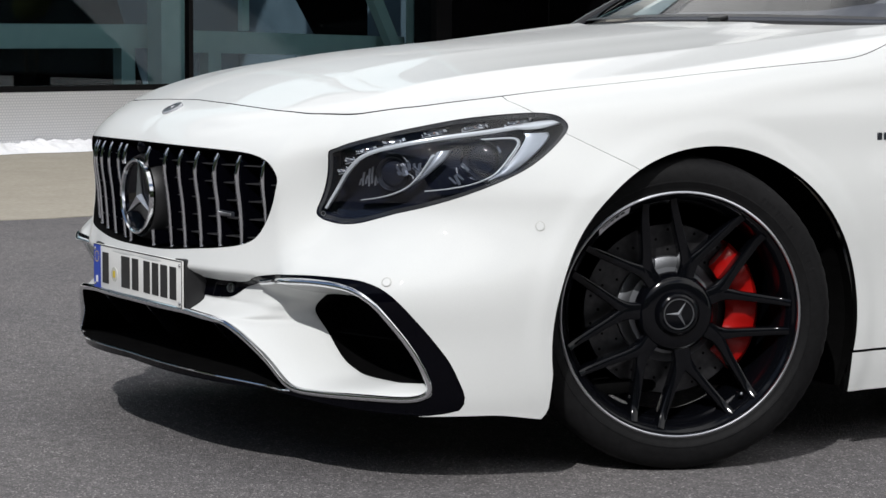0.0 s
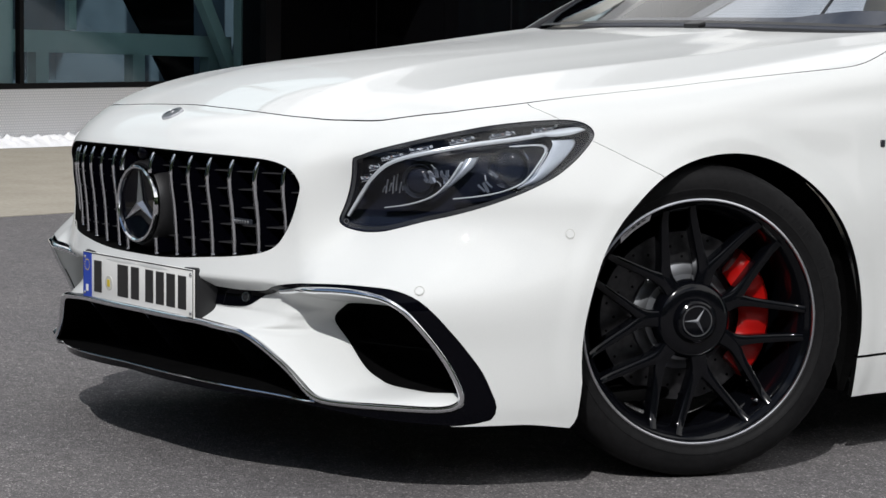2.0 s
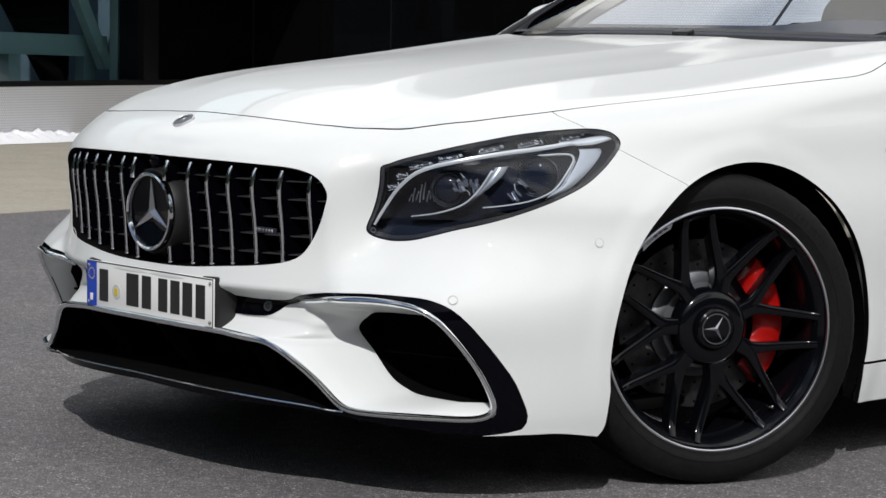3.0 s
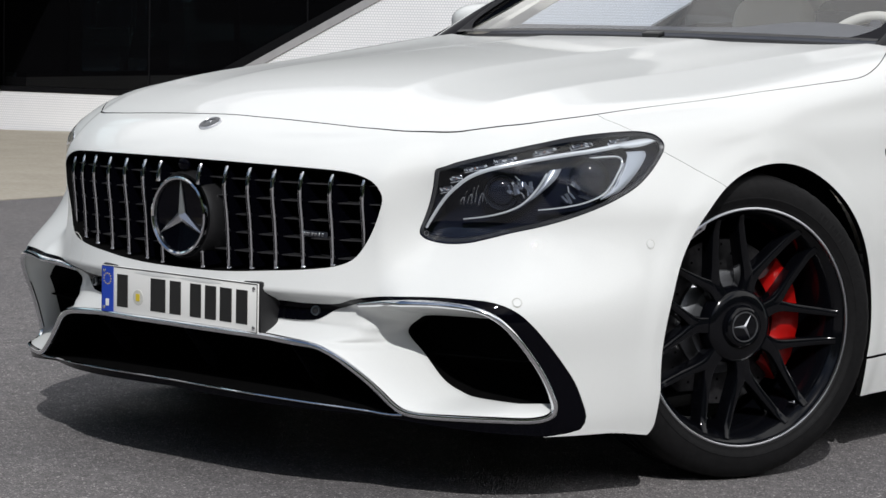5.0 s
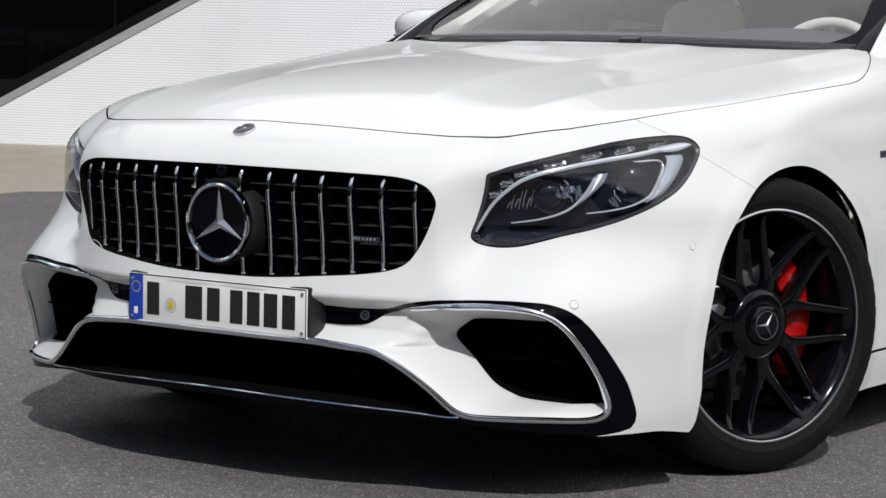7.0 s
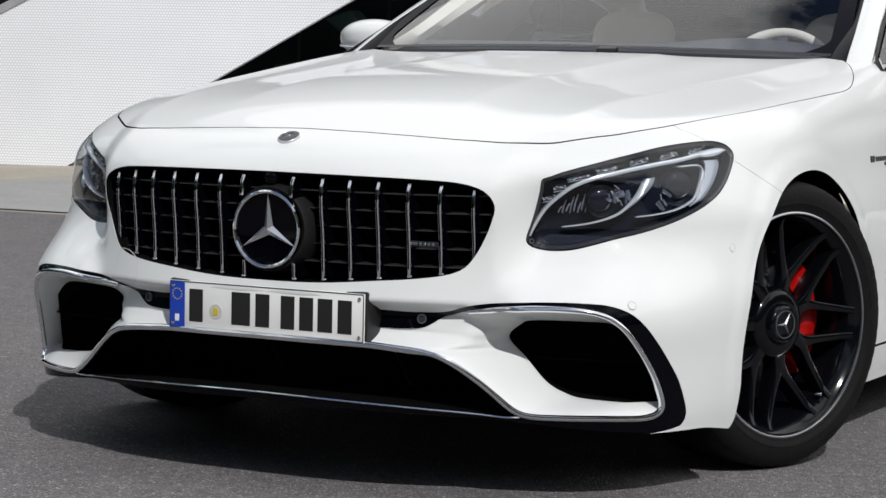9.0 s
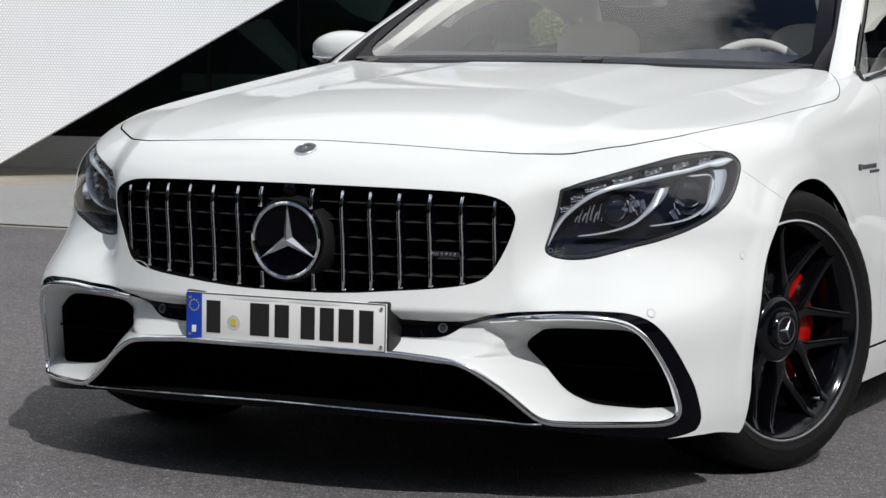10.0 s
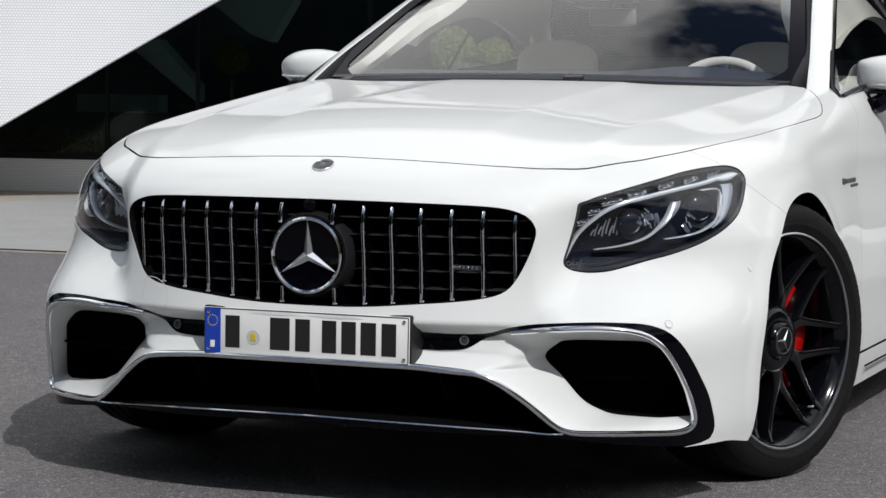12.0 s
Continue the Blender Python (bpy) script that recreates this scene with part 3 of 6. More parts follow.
car = thing("car", (0, 2.4, 0), "white two-door coupe with black multi-spoke wheels parked on asphalt", "car")
SKIN = wall_sheet()
nose = pick(SKIN, lambda v: (v[:, 1] < 1.05) & (v[:, 2] < 0.9))
bumper = panel("bumper", nose, [lambda v: split_y(v[:, 2]) - v[:, 1] - 0.001, lambda v: -f_hood(v) - gap_at(v), lambda v: -f_grille(v), lambda v: -f_lamp(v) - 0.001, lambda v: -f_lower(v), f_arch, lambda v: np.interp(v[:, 2], [0.12, 0.135, 0.147, 0.158, 0.20, 0.26, 0.34, 0.40], [0.527, 0.541, 0.549, 0.553, 0.555, 0.557, 0.60, 1.5]) - v[:, 1], lambda v: v[:, 2] - 0.147 + 0.016 * step(0.42, 0.58, v[:, 1])], PAINT, car, "white painted front bumper")
seam = np.stack([HOOD[:, 0], HOOD[:, 1]], 1)
seam_p = met(np.c_[seam, np.full(len(seam), 0.45)], np.tile((0.0, 0.0, 1.0), (len(seam), 1)), 0.9)
seam_n = outward(seam_p)
# black strip under the bonnet's joint stands for the shade in the gap
part("bonnet_gap_shade", sweep(seam_p - seam_n * 0.0045, seam_n, [(-0.0055, 0), (0.0055, 0), (0.0045, -0.004), (-0.0045, -0.004)], True), DEEP_BLACK, car)
panel("bonnet", top_sheet(np.linspace(-0.93, 0.93, 200), np.linspace(0.09, 1.76, 180)), [lambda v: f_hood(v) - gap_at(v)], PAINT, car, "white ridged bonnet")
flank = pick(SKIN, lambda v: (v[:, 1] > 0.45) & (v[:, 1] < 2.0) & (v[:, 0] > 0.5))


def fender_fields():
    return [lambda v: v[:, 1] - split_y(v[:, 2]) - 0.001, lambda v: door_y(v[:, 2]) - v[:, 1] - 0.0015, lambda v: -f_hood(v) - gap_at(v), lambda v: -f_lamp(v) - 0.001, f_arch,
            lambda v: v[:, 2] - 0.232, lambda v: v[:, 0] - np.interp(v[:, 1], [1.55, 1.70, 1.9, 2.2], [0.5, 0.80, 0.83, 0.84])]


def both(name, sheet, fields, mat, label="", depth=0.014, lift=0.0):
    """The same panel on either side."""
    v, f = sheet
    for field in fields:
        v, f = clip(v, f, field)
    n = outward(v)
    v, f, deep = edged(v + n * lift, f, depth, n)
    return dark_edge(part(name, (v, f), mat, car, label, flat=50), deep), dark_edge(part(name, flipped((v, f)), mat, car, label, flat=50), deep)


both("front_wing", flank, fender_fields(), PAINT)
side = pick(SKIN, lambda v: (v[:, 1] > 1.3) & (v[:, 1] < 3.6) & (v[:, 0] > 0.5))
both("door", side, [lambda v: v[:, 1] - door_y(v[:, 2]) - 0.0015, lambda v: 3.10 - v[:, 1], lambda v: v[:, 2] - 0.232, lambda v: v[:, 0] - 0.845], PAINT)
both("sill", side, [lambda v: v[:, 1] - 1.372, lambda v: 3.48 - v[:, 1], lambda v: 0.227 - v[:, 2], lambda v: v[:, 2] - 0.135], PAINT, lift=0.004)
tail = pick(SKIN, lambda v: v[:, 1] > 3.0)
panel("rear_body", tail, [lambda v: v[:, 1] - 3.104, f_arch, lambda v: v[:, 2] - 0.232, lambda v: np.maximum(np.abs(v[:, 0]) - 0.80, v[:, 1] - 4.2)], PAINT, car)
panel("boot_lid", top_sheet(np.linspace(-0.9, 0.9, 60), np.linspace(3.5, 4.85, 50)), [lambda v: v[:, 1] - 3.75, lambda v: 4.74 - v[:, 1], lambda v: 0.82 - np.abs(v[:, 0])], PAINT, car)

# shallow groove of the towing cover on the bumper's right half
cover = spline([(-0.466, 0.443), (-0.461, 0.474), (-0.454, 0.498), (-0.421, 0.498), (-0.391, 0.481), (-0.378, 0.452), (-0.391, 0.417)], 60)
cp = on_front(cover[:, 0], cover[:, 1])
part("tow_cover_joint", sweep(cp + outward(cp) * -0.0005, outward(cp), round_profile(0.0009, 0.0009, 6)), SEAL_GREY, bumper)

# black lower fascia, chrome lines, white air-duct wings
fascia = panel("lower_trim", pick(nose, lambda v: (v[:, 2] < 0.5) & (v[:, 1] < 0.7)), [lambda v: f_lower(v) - 0.001, lambda v: -f_wing(v), lambda v: -f_centre(v), lambda v: v[:, 2] - np.interp(np.abs(v[:, 0]), [0, 0.56, 0.60, 0.85, 0.9], [0.190, 0.178, 0.174, 0.1475, 0.1475])], GLOSS_BLACK, car, "gloss black lower fascia", depth=0.006)
def matched(loop, marks, n):
    """Points along a closed outline, n between each pair of marks that lie next to it."""
    at_ = [int(np.hypot(*(loop - m).T).argmin()) for m in marks]
    if sum((q - p) % len(loop) for p, q in zip(at_, at_[1:] + at_[:1])) > len(loop):
        loop, at_ = loop[::-1], [len(loop) - 1 - k for k in at_]
    rows_ = []
    for p, q in zip(at_, at_[1:] + at_[:1]):
        run = loop[np.arange(p, p + (q - p) % len(loop) + 1) % len(loop)]
        d = np.r_[0, np.cumsum(np.hypot(*np.diff(run, axis=0).T))]
        rows_.append(np.stack([np.interp(np.linspace(0, d[-1], n, endpoint=False), d, run[:, k]) for k in range(2)], 1))
    return np.concatenate(rows_)


edge0 = matched(spline(WING_EDGE + WING_BACK + CENTRE_EDGE[1:-1], 900, True), [(0.606, 0.190), (0.850, 0.192), (0.776, 0.409), (0.465, 0.4105), (0.246, 0.350), (0.461, 0.297)], 40)
edge1 = matched(spline(MESH, 900, True), [(0.645, 0.228), (0.835, 0.220), (0.776, 0.370), (0.545, 0.379), (0.519, 0.345), (0.556, 0.304)], 40)
# the outer face lies flush with the nose as far as a crease; from there the duct falls away to the inlet
RECESS = np.array([(0.454, 0.46), (0.454, 0.389), (0.461, 0.367), (0.50, 0.351), (0.53, 0.34), (0.95, 0.34), (0.95, 0.46)])
reach = np.linspace(0, 1, 201)
ray_pts = edge0[:, None] + (edge1 - edge0)[:, None] * reach[:, None]
within = inside(RECESS, ray_pts.reshape(-1, 2)).reshape(len(edge0), 201) > 0
start = np.where(within.any(1), within.argmax(1) / 200, 0.8).clip(0, 0.8)
start[:120] = 0
start[160:200] = start[159] * (1 - step(0, 1, np.linspace(0, 1, 40)))
start[200:] = 0
start = np.convolve(np.r_[start[-9:], start, start[:9]], np.ones(19) / 19, "valid")
rows = []
for k in range(17):
    fall = max(0, k - 5) / 11
    s = start * min(1, k / 5) + (1 - start) * fall
    xz = edge0 + (edge1 - edge0) * s[:, None]
    skin = on_front(xz[:, 0], xz[:, 1])
    deep = np.maximum(0.197 + 0.28 * (xz[:, 0] - 0.52), skin[:, 1] + 0.012 + 0.065 * step(0.66, 0.80, xz[:, 0]))
    w = fall ** (1.7 - 0.55 * step(0, 0.5, start))
    rows.append(np.stack([xz[:, 0], skin[:, 1] * (1 - w) + deep * w + 0.002, xz[:, 1]], 1))
for _ in range(14):
    # the inner rows relax into one even sheet
    for k in range(1, 16):
        rows[k] = 0.5 * rows[k] + 0.125 * (rows[k - 1] + rows[k + 1] + np.roll(rows[k], 1, 0) + np.roll(rows[k], -1, 0))
rows.append(rows[-1] + (0, 0.003, 0))
duct = (np.concatenate(rows), grid_faces(len(rows), 240, False, True))
inlet = spline(MESH, 200, True)
mouth = rows[-1]
throat = (np.concatenate([mouth, mouth * (0.93, 1, 1) + (0, 0.09, 0)]), grid_faces(2, 240, False, True) + [tuple(240 + i for i in range(240))])


def strips(loop, level):
    """The x range of an outline at one height."""
    a, b = loop, np.roll(loop, -1, 0)
    hit_ = (a[:, 1] > level) != (b[:, 1] > level)
    xs = a[hit_, 0] + (level - a[hit_, 1]) / (b[hit_, 1] - a[hit_, 1]) * (b[hit_, 0] - a[hit_, 0])
    return xs.min(), xs.max()


for sgn in (1, -1):
    turn = (lambda d: d) if sgn > 0 else flipped
    wing = part("duct_wing", turn(duct), PAINT, car, "white sculpted surround of the side air intake", flat=70)
    part("intake_throat", turn(throat), DEEP_BLACK, wing, smooth=False)
    for level in (0.302,):
        x0, x1 = strips(inlet, level)
        t = np.linspace(x0 + 0.006, x1 - 0.002, 14)
        path = np.stack([t, 0.205 + 0.28 * (t - 0.52) + 0.018, np.full(14, level)], 1)
        part("vane", turn(sweep(path, np.tile((0, -1.0, 0), (14, 1)), [(-0.0016, 0.004), (0.0016, 0.004), (0.004, -0.03), (-0.004, -0.03)])), DEEP_BLACK, wing)

# chrome: round each wing and over the centre intake in one line
half = spline(WING_EDGE[::-1] + CENTRE_EDGE[::-1][1:] + [(0.1, 0.332), (0.0, 0.332)], 260)
line = np.concatenate([half, (half * (-1, 1))[-2::-1]])
def evened(rows_, n):
    """A line of points freed of small kinks."""
    k = np.hanning(2 * n + 3)[1:-1]
    return np.stack([np.convolve(np.r_[np.full(n, c[0]), c, np.full(n, c[-1])], k / k.sum(), "valid") for c in rows_.T], 1)


lp = on_front(line[:, 0], line[:, 1])
ln = evened(outward(lp), 10)
part("chrome_line", sweep(evened(lp, 7) + ln * 0.0015, ln, [(-0.0064, -0.006), (-0.0062, 0.001), (-0.0048, 0.0032), (-0.0015, 0.0046), (0.0015, 0.0048), (0.0048, 0.0036), (0.0062, 0.001), (0.0064, -0.006)]), CHROME, fascia, "polished chrome line round the intakes")
low = spline([(0.598, 0.186), (0.55, 0.1855), (0.45, 0.1935), (0.30, 0.2015), (0.1, 0.206), (-0.1, 0.206), (-0.30, 0.2015), (-0.45, 0.1935), (-0.55, 0.1855), (-0.598, 0.186)], 120)
lp = on_front(low[:, 0], low[:, 1])
part("splitter_line", sweep(lp + outward(lp) * 0.002, outward(lp), round_profile(0.0025, 0.003, 8)), CHROME, fascia, "thin chrome line along the splitter")
# centre intake
cen = spline(CENTRE_EDGE + [(0.560, 0.184), (0.45, 0.192), (0.30, 0.200), (0.1, 0.204)], 70)
ring = np.concatenate([[(0.0, 0.332)], cen, [(0.0, 0.2045)], (cen * (-1, 1))[::-1]])
rp = on_front(ring[:, 0], ring[:, 1])
tube = np.concatenate([rp + (0, d, 0) for d in (0.004, 0.10, 0.26)])
tube[2 * len(ring):, 1] = 0.30
part("centre_duct", (tube, [tuple(reversed(f)) for f in grid_faces(3, len(ring), False, True)] + [tuple(2 * len(ring) + i for i in range(len(ring)))]), DEEP_BLACK, fascia, smooth=False)
for x in (-0.315, 0.0, 0.315):
    zs = np.linspace(0.212, 0.319, 14)
    p = np.stack([np.full(14, x), on_front(np.full(14, x), np.full(14, 0.30))[:, 1] + 0.045 + 0.85 * (0.319 - zs), zs], 1)
    part("fin", sweep(p, np.tile((0, -1.0, 0), (14, 1)), [(-0.0022, -0.003), (-0.0016, 0.001), (0.0, 0.0022), (0.0016, 0.001), (0.0022, -0.003), (0.0035, -0.03), (-0.0035, -0.03)]), FIN_BLACK, fascia)
part("undertray", box((0, 2.5, 0.165), (1.62, 4.3, 0.03), 0.01), DEEP_BLACK, car)
part("engine_bay", box((0, 0.98, 0.48), (1.0, 0.9, 0.5), 0.05), DEEP_BLACK, car)

# parking sensors
for x, z in ((0.366, 0.389), (-0.366, 0.389)):
    c = on_front(np.array([x]), np.array([z]))
    n = outward(c)[0]
    m = Matrix.Translation(c[0] + n * 0.001) @ Vector(n).to_track_quat("X", "Z").to_matrix().to_4x4()
    part("sensor", moved(lathe([(0.004, 0.0001), (0.004, 0.006), (0.002, 0.0075)], 24), m), SATIN_BLACK, fascia)
    part("sensor_ring", moved(lathe([(0.000, 0.0075), (0.005, 0.008), (0.005, 0.0105), (0.000, 0.011)], 24), m), DARK_CHROME, fascia)
for s in (1, -1):
    for x, y, z in ((0.806, 0.22, 0.436), (0.915, 0.535, 0.550)):
        c = met(np.array([[0.4 * s, 0.62, z]]), np.array([[x * s - 0.4 * s, y - 0.62, 0.0]]) / math.hypot(x - 0.4, y - 0.62), 1.0)
        n = outward(c)[0]
        m = Matrix.Translation(c[0]) @ Vector(n).to_track_quat("X", "Z").to_matrix().to_4x4()
        part("sensor", moved(lathe([(0.0012, 0.0001), (0.0012, 0.0085), (0.0002, 0.0092)], 28), m), PAINT, bumper)
        part("sensor_ring", moved(lathe([(0.0002, 0.0098), (0.0007, 0.0103), (0.0002, 0.0108)], 28), m), SEAL_GREY, bumper)

# ---- grille ----
grille = part("grille", (np.zeros((0, 3)), []), DEEP_BLACK, car, "black radiator grille with vertical chrome bars")
grim = np.array([p for p in GRILLE if p[0] > 0])
o = np.argsort(np.arctan2(grim[:, 1] - 0.59, grim[:, 0]))
right = grim[o]
loop = np.concatenate([[(0.0, 0.458)], right, [(0.0, 0.705)], (right * (-1, 1))[::-1]])
gp = on_front(loop[:, 0], loop[:, 1])
shell = np.concatenate([gp + (0, 0.002, 0), gp * (0.985, 1, 1) + (0, 0.035, 0), gp * (0.975, 1, 1) + (0, 0.10, 0)])
me = meshed("grille", shell, [tuple(reversed(f)) for f in grid_faces(3, len(loop), False, True)] + [tuple(2 * len(loop) + i for i in range(len(loop)))], DEEP_BLACK, False)
grille.data = me
SLATS = [0.066, 0.135, 0.203, 0.271, 0.340, 0.408, 0.476]


def span(x):
    zs = np.array([p[1] for p in loop if abs(p[0] - x) < 0.012])
    return zs.min(), zs.max()


def bar_front(x, z):
    p = on_front(np.full(len(z), x), z)
    p[:, 1] += 0.006 + 0.018 * ((z - 0.59) / 0.12) ** 2 + 0.004 * (x / 0.5) ** 2
    return p


for x in SLATS:
    for s in (1, -1):
        z0, z1 = span(x)
        z0, z1 = z0 + 0.006, z1 - 0.012
        pieces = [(z0, z1)] if x > 0.1 else [(0.648, z1), (z0, z0 + 0.035)]
        for a, b in pieces:
            z = np.linspace(a, b, 26)
            p = bar_front(x, z) * (s, 1, 1) - (0, 0.014 * (x < 0.1), 0)
            n = np.tile((0.0, -1.0, 0.0), (26, 1))
            bar = part("bar_blade", sweep(p, n, [(-0.0045, -0.004), (0.0045, -0.004), (0.0075, -0.05), (-0.0075, -0.05)]), GLOSS_BLACK, grille)
            edge_ = part("chrome_edge", sweep(p, n, [(-0.0048, -0.003), (-0.0047, 0.0002), (-0.0038, 0.0028), (-0.0024, 0.0040), (-0.0018, 0.0040), (-0.0016, 0.0022), (0.0016, 0.0022), (0.0018, 0.0040), (0.0024, 0.0040), (0.0038, 0.0028), (0.0047, 0.0002), (0.0048, -0.003)]), BAR_CHROME, grille)
            part("bar_inlay", sweep(p[2:-2], n[2:-2], [(-0.0018, 0.0), (-0.0017, 0.0032), (0.0017, 0.0032), (0.0018, 0.0)]), GLOSS_BLACK, edge_)
            if b < 0.6 or len(pieces) == 1:
                part("bar_foot", box(Vector(p[0]) + Vector((0.001 * s, 0.001, -0.001)), (0.0125, 0.010, 0.006), 0.0015, None, 1), BAR_CHROME, grille)
for z in (0.505, 0.545, 0.585, 0.625, 0.665):
    xs = [p[0] for p in loop if abs(p[1] - z) < 0.008 and p[0] > 0]
    t = np.linspace(-max(xs) + 0.004, max(xs) - 0.004, 60)
    p = on_front(t, np.full(60, z)) + (0, 0.040, 0)
    part("cross_vane", sweep(p, np.tile((0, -1.0, 0), (60, 1)), [(-0.001, 0.012), (0.001, 0.012), (0.002, -0.03), (-0.002, -0.03)]), VANE_BLACK, grille)
# emblem in the middle: a ring with three arms on a dark disc
emb = pose(0.002, 0.006, 0.574, 2, 0, -90)
part("emblem_housing", moved(lathe([(-0.004, 0.0825), (0.001, 0.0950), (-0.012, 0.1005), (-0.05, 0.106), (-0.075, 0.10)], 64), emb), SATIN_BLACK, grille)
part("emblem_disc", moved(lathe([(-0.004, 0.0001), (-0.002, 0.06), (0.003, 0.085)], 64), emb), GLOSS_BLACK, grille)
part("emblem_ring", moved(lathe([(0.004, 0.0800), (0.011, 0.0812), (0.0135, 0.0850), (0.012, 0.0888), (0.004, 0.0906)], 80, True), emb), CHROME, grille, "chrome ring")


def three_arms(r, w, h, m):
    verts, faces = [], []
    for k in range(3):
        a = math.pi / 2 + k * 2 * math.pi / 3
        tip, lft, rgt = (r * math.cos(a), r * math.sin(a)), (w * math.cos(a + math.pi / 3), w * math.sin(a + math.pi / 3)), (w * math.cos(a - math.pi / 3), w * math.sin(a - math.pi / 3))
        n = len(verts)
        verts += [(h, 0, 0), (h * 0.25, *tip), (0, *lft), (0, *rgt), (-0.002, *lft), (-0.002, *rgt), (-0.002, *tip)]
        faces += [(n, n + 2, n + 1), (n, n + 1, n + 3), (n + 2, n + 4, n + 6, n + 1), (n + 3, n + 1, n + 6, n + 5)]
    return moved((np.array(verts), [tuple(reversed(f)) for f in faces]), m)


part("emblem_figure", three_arms(0.081, 0.0130, 0.009, emb), SILVER, grille, smooth=False)
bm = bmesh.new()
bmesh.ops.create_uvsphere(bm, u_segments=24, v_segments=14, radius=0.017)
bmesh.ops.scale(bm, vec=(1.1, 0.7, 1), verts=bm.verts)
bmesh.ops.translate(bm, vec=(0, 0.016, 0.690), verts=bm.verts)
part("camera_dome", bm, GLOSS_BLACK, grille)
b0 = bar_front(0.37, np.array([0.558]))[0]
part("grille_badge", box((0.372, b0[1] - 0.004, 0.557), (0.078, 0.006, 0.0125), 0.002), BADGE_DARK, grille, "small dark badge between the bars")
for k in range(9):
    dx = -0.031 + 0.0045 * k if k < 5 else -0.004 + 0.0105 * (k - 5)
    part("badge_bar", box((0.372 + dx, b0[1] - 0.0075, 0.557), (0.0018 if k < 5 else 0.0060, 0.002, 0.0070), 0.0005, Matrix.Rotation(radians(18 if k < 5 else 0), 4, "Y"), 1), SILVER if k < 5 else DARK_CHROME, grille)

# round badge on the nose
c = met(np.array([[-0.002, 0.5, 0.60]]), np.array([Vector((0, -0.405, 0.177)).normalized()]), 1.0)
n = (Vector(outward(c)[0]) + Vector((0, -0.05, 0))).normalized()
bad = Matrix.Translation(Vector(c[0]) + n * 0.0012) @ n.to_track_quat("X", "Z").to_matrix().to_4x4()
part("nose_badge", moved(lathe([(0.0035, 0.0001), (0.0035, 0.0145), (0.0045, 0.0155), (0.004, 0.0235)], 40), bad), BADGE_DARK, bumper)
part("badge_ring", moved(lathe([(-0.003, 0.0268), (0.0028, 0.0264), (0.0042, 0.0248), (0.003, 0.0238)], 40), bad), BADGE_SILVER, bumper)
part("badge_figure", three_arms(0.0150, 0.0042, 0.0065, bad), BADGE_SILVER, bumper, smooth=False)

# ---- registration plate ----
plate = part("plate_holder", raw(box((0, 0.040, 0.388), (0.530, 0.075, 0.118), 0.006)), SATIN_BLACK, car, "black plate holder")
for v in plate.data.vertices:
    if v.co.y > 0.04:
        v.co.x *= 1.05
        v.co.z = 0.388 + (v.co.z - 0.388) * 0.9
face_y = -0.001
pl = part("plate", box((0, face_y, 0.388), (0.520, 0.004, 0.110), 0.0015), PLATE_WHITE, car, "white registration plate with a blue band")


def bar(name, x, z, w, h, mat, y=face_y - 0.0026, turn=0.0):
    part(name, box((x, y, z), (w, 0.0016, h), 0.0004, Matrix.Rotation(turn, 4, "Y"), 1), mat, pl)


bar("blue_band", -0.2375, 0.388, 0.041, 0.106, PLATE_BLUE)
for k in range(12):
    a = 2 * math.pi * k / 12
    bar("band_star", -0.2375 + 0.0125 * math.cos(a), 0.412 + 0.0125 * math.sin(a), 0.0028, 0.0028, SEAL_GOLD, face_y - 0.0036)
bar("band_mark", -0.2375, 0.357, 0.011, 0.016, PLATE_WHITE, face_y - 0.0036)
for x, w in ((-0.186, 0.037), (-0.064, 0.05), (-0.006, 0.037), (0.061, 0.036), (0.110, 0.036), (0.159, 0.038), (0.210, 0.036)):
    bar("character_bar", x, 0.388, w, 0.075, PLATE_BLACK)
m = pose(-0.132, face_y - 0.002, 0.377, 0, 0, -90)
part("seal", moved(lathe([(0.0012, 0.0001), (0.0012, 0.017), (0.0, 0.0175)], 32), m), SEAL_GREY, pl)
bar("seal_shield", -0.132, 0.377, 0.013, 0.017, SEAL_GOLD, face_y - 0.0036)
for x, z, w, h in ((0, 0.4412, 0.516, 0.002), (0, 0.3348, 0.516, 0.002), (-0.2578, 0.388, 0.002, 0.106), (0.2578, 0.388, 0.002, 0.106)):
    bar("border_line", x, z, w, h, PLATE_BLACK)
for x in (-0.248, 0.248):
    for z in (0.345, 0.431):
        part("screw", moved(lathe([(0.0025, 0.0001), (0.002, 0.004), (0.0, 0.0045)], 16), pose(x, face_y - 0.003, z, 0, 0, -90)), CHROME, pl)

# ---- headlamps ----
def lamp_line(points, n, deep):
    p = spline(points, n)
    return on_lamp(p[:, 0], p[:, 1], deep)


def lamp_sheet():
    a, z = np.meshgrid(np.linspace(0.525, 1.08, 100), np.linspace(0.54, 0.80, 50))
    v = on_lamp(a.ravel(), z.ravel())
    return v, [tuple(reversed(f)) for f in grid_faces(50, 100)]


def facing(data):
    """Turns the faces of a sheet outwards."""
    v, f = data
    p = v[list(f[0])]
    n = np.cross(p[1] - p[0], p[2] - p[0])
    return (v, f) if n @ (-LAMP_IN) > 0 else (v, [tuple(reversed(q)) for q in f])


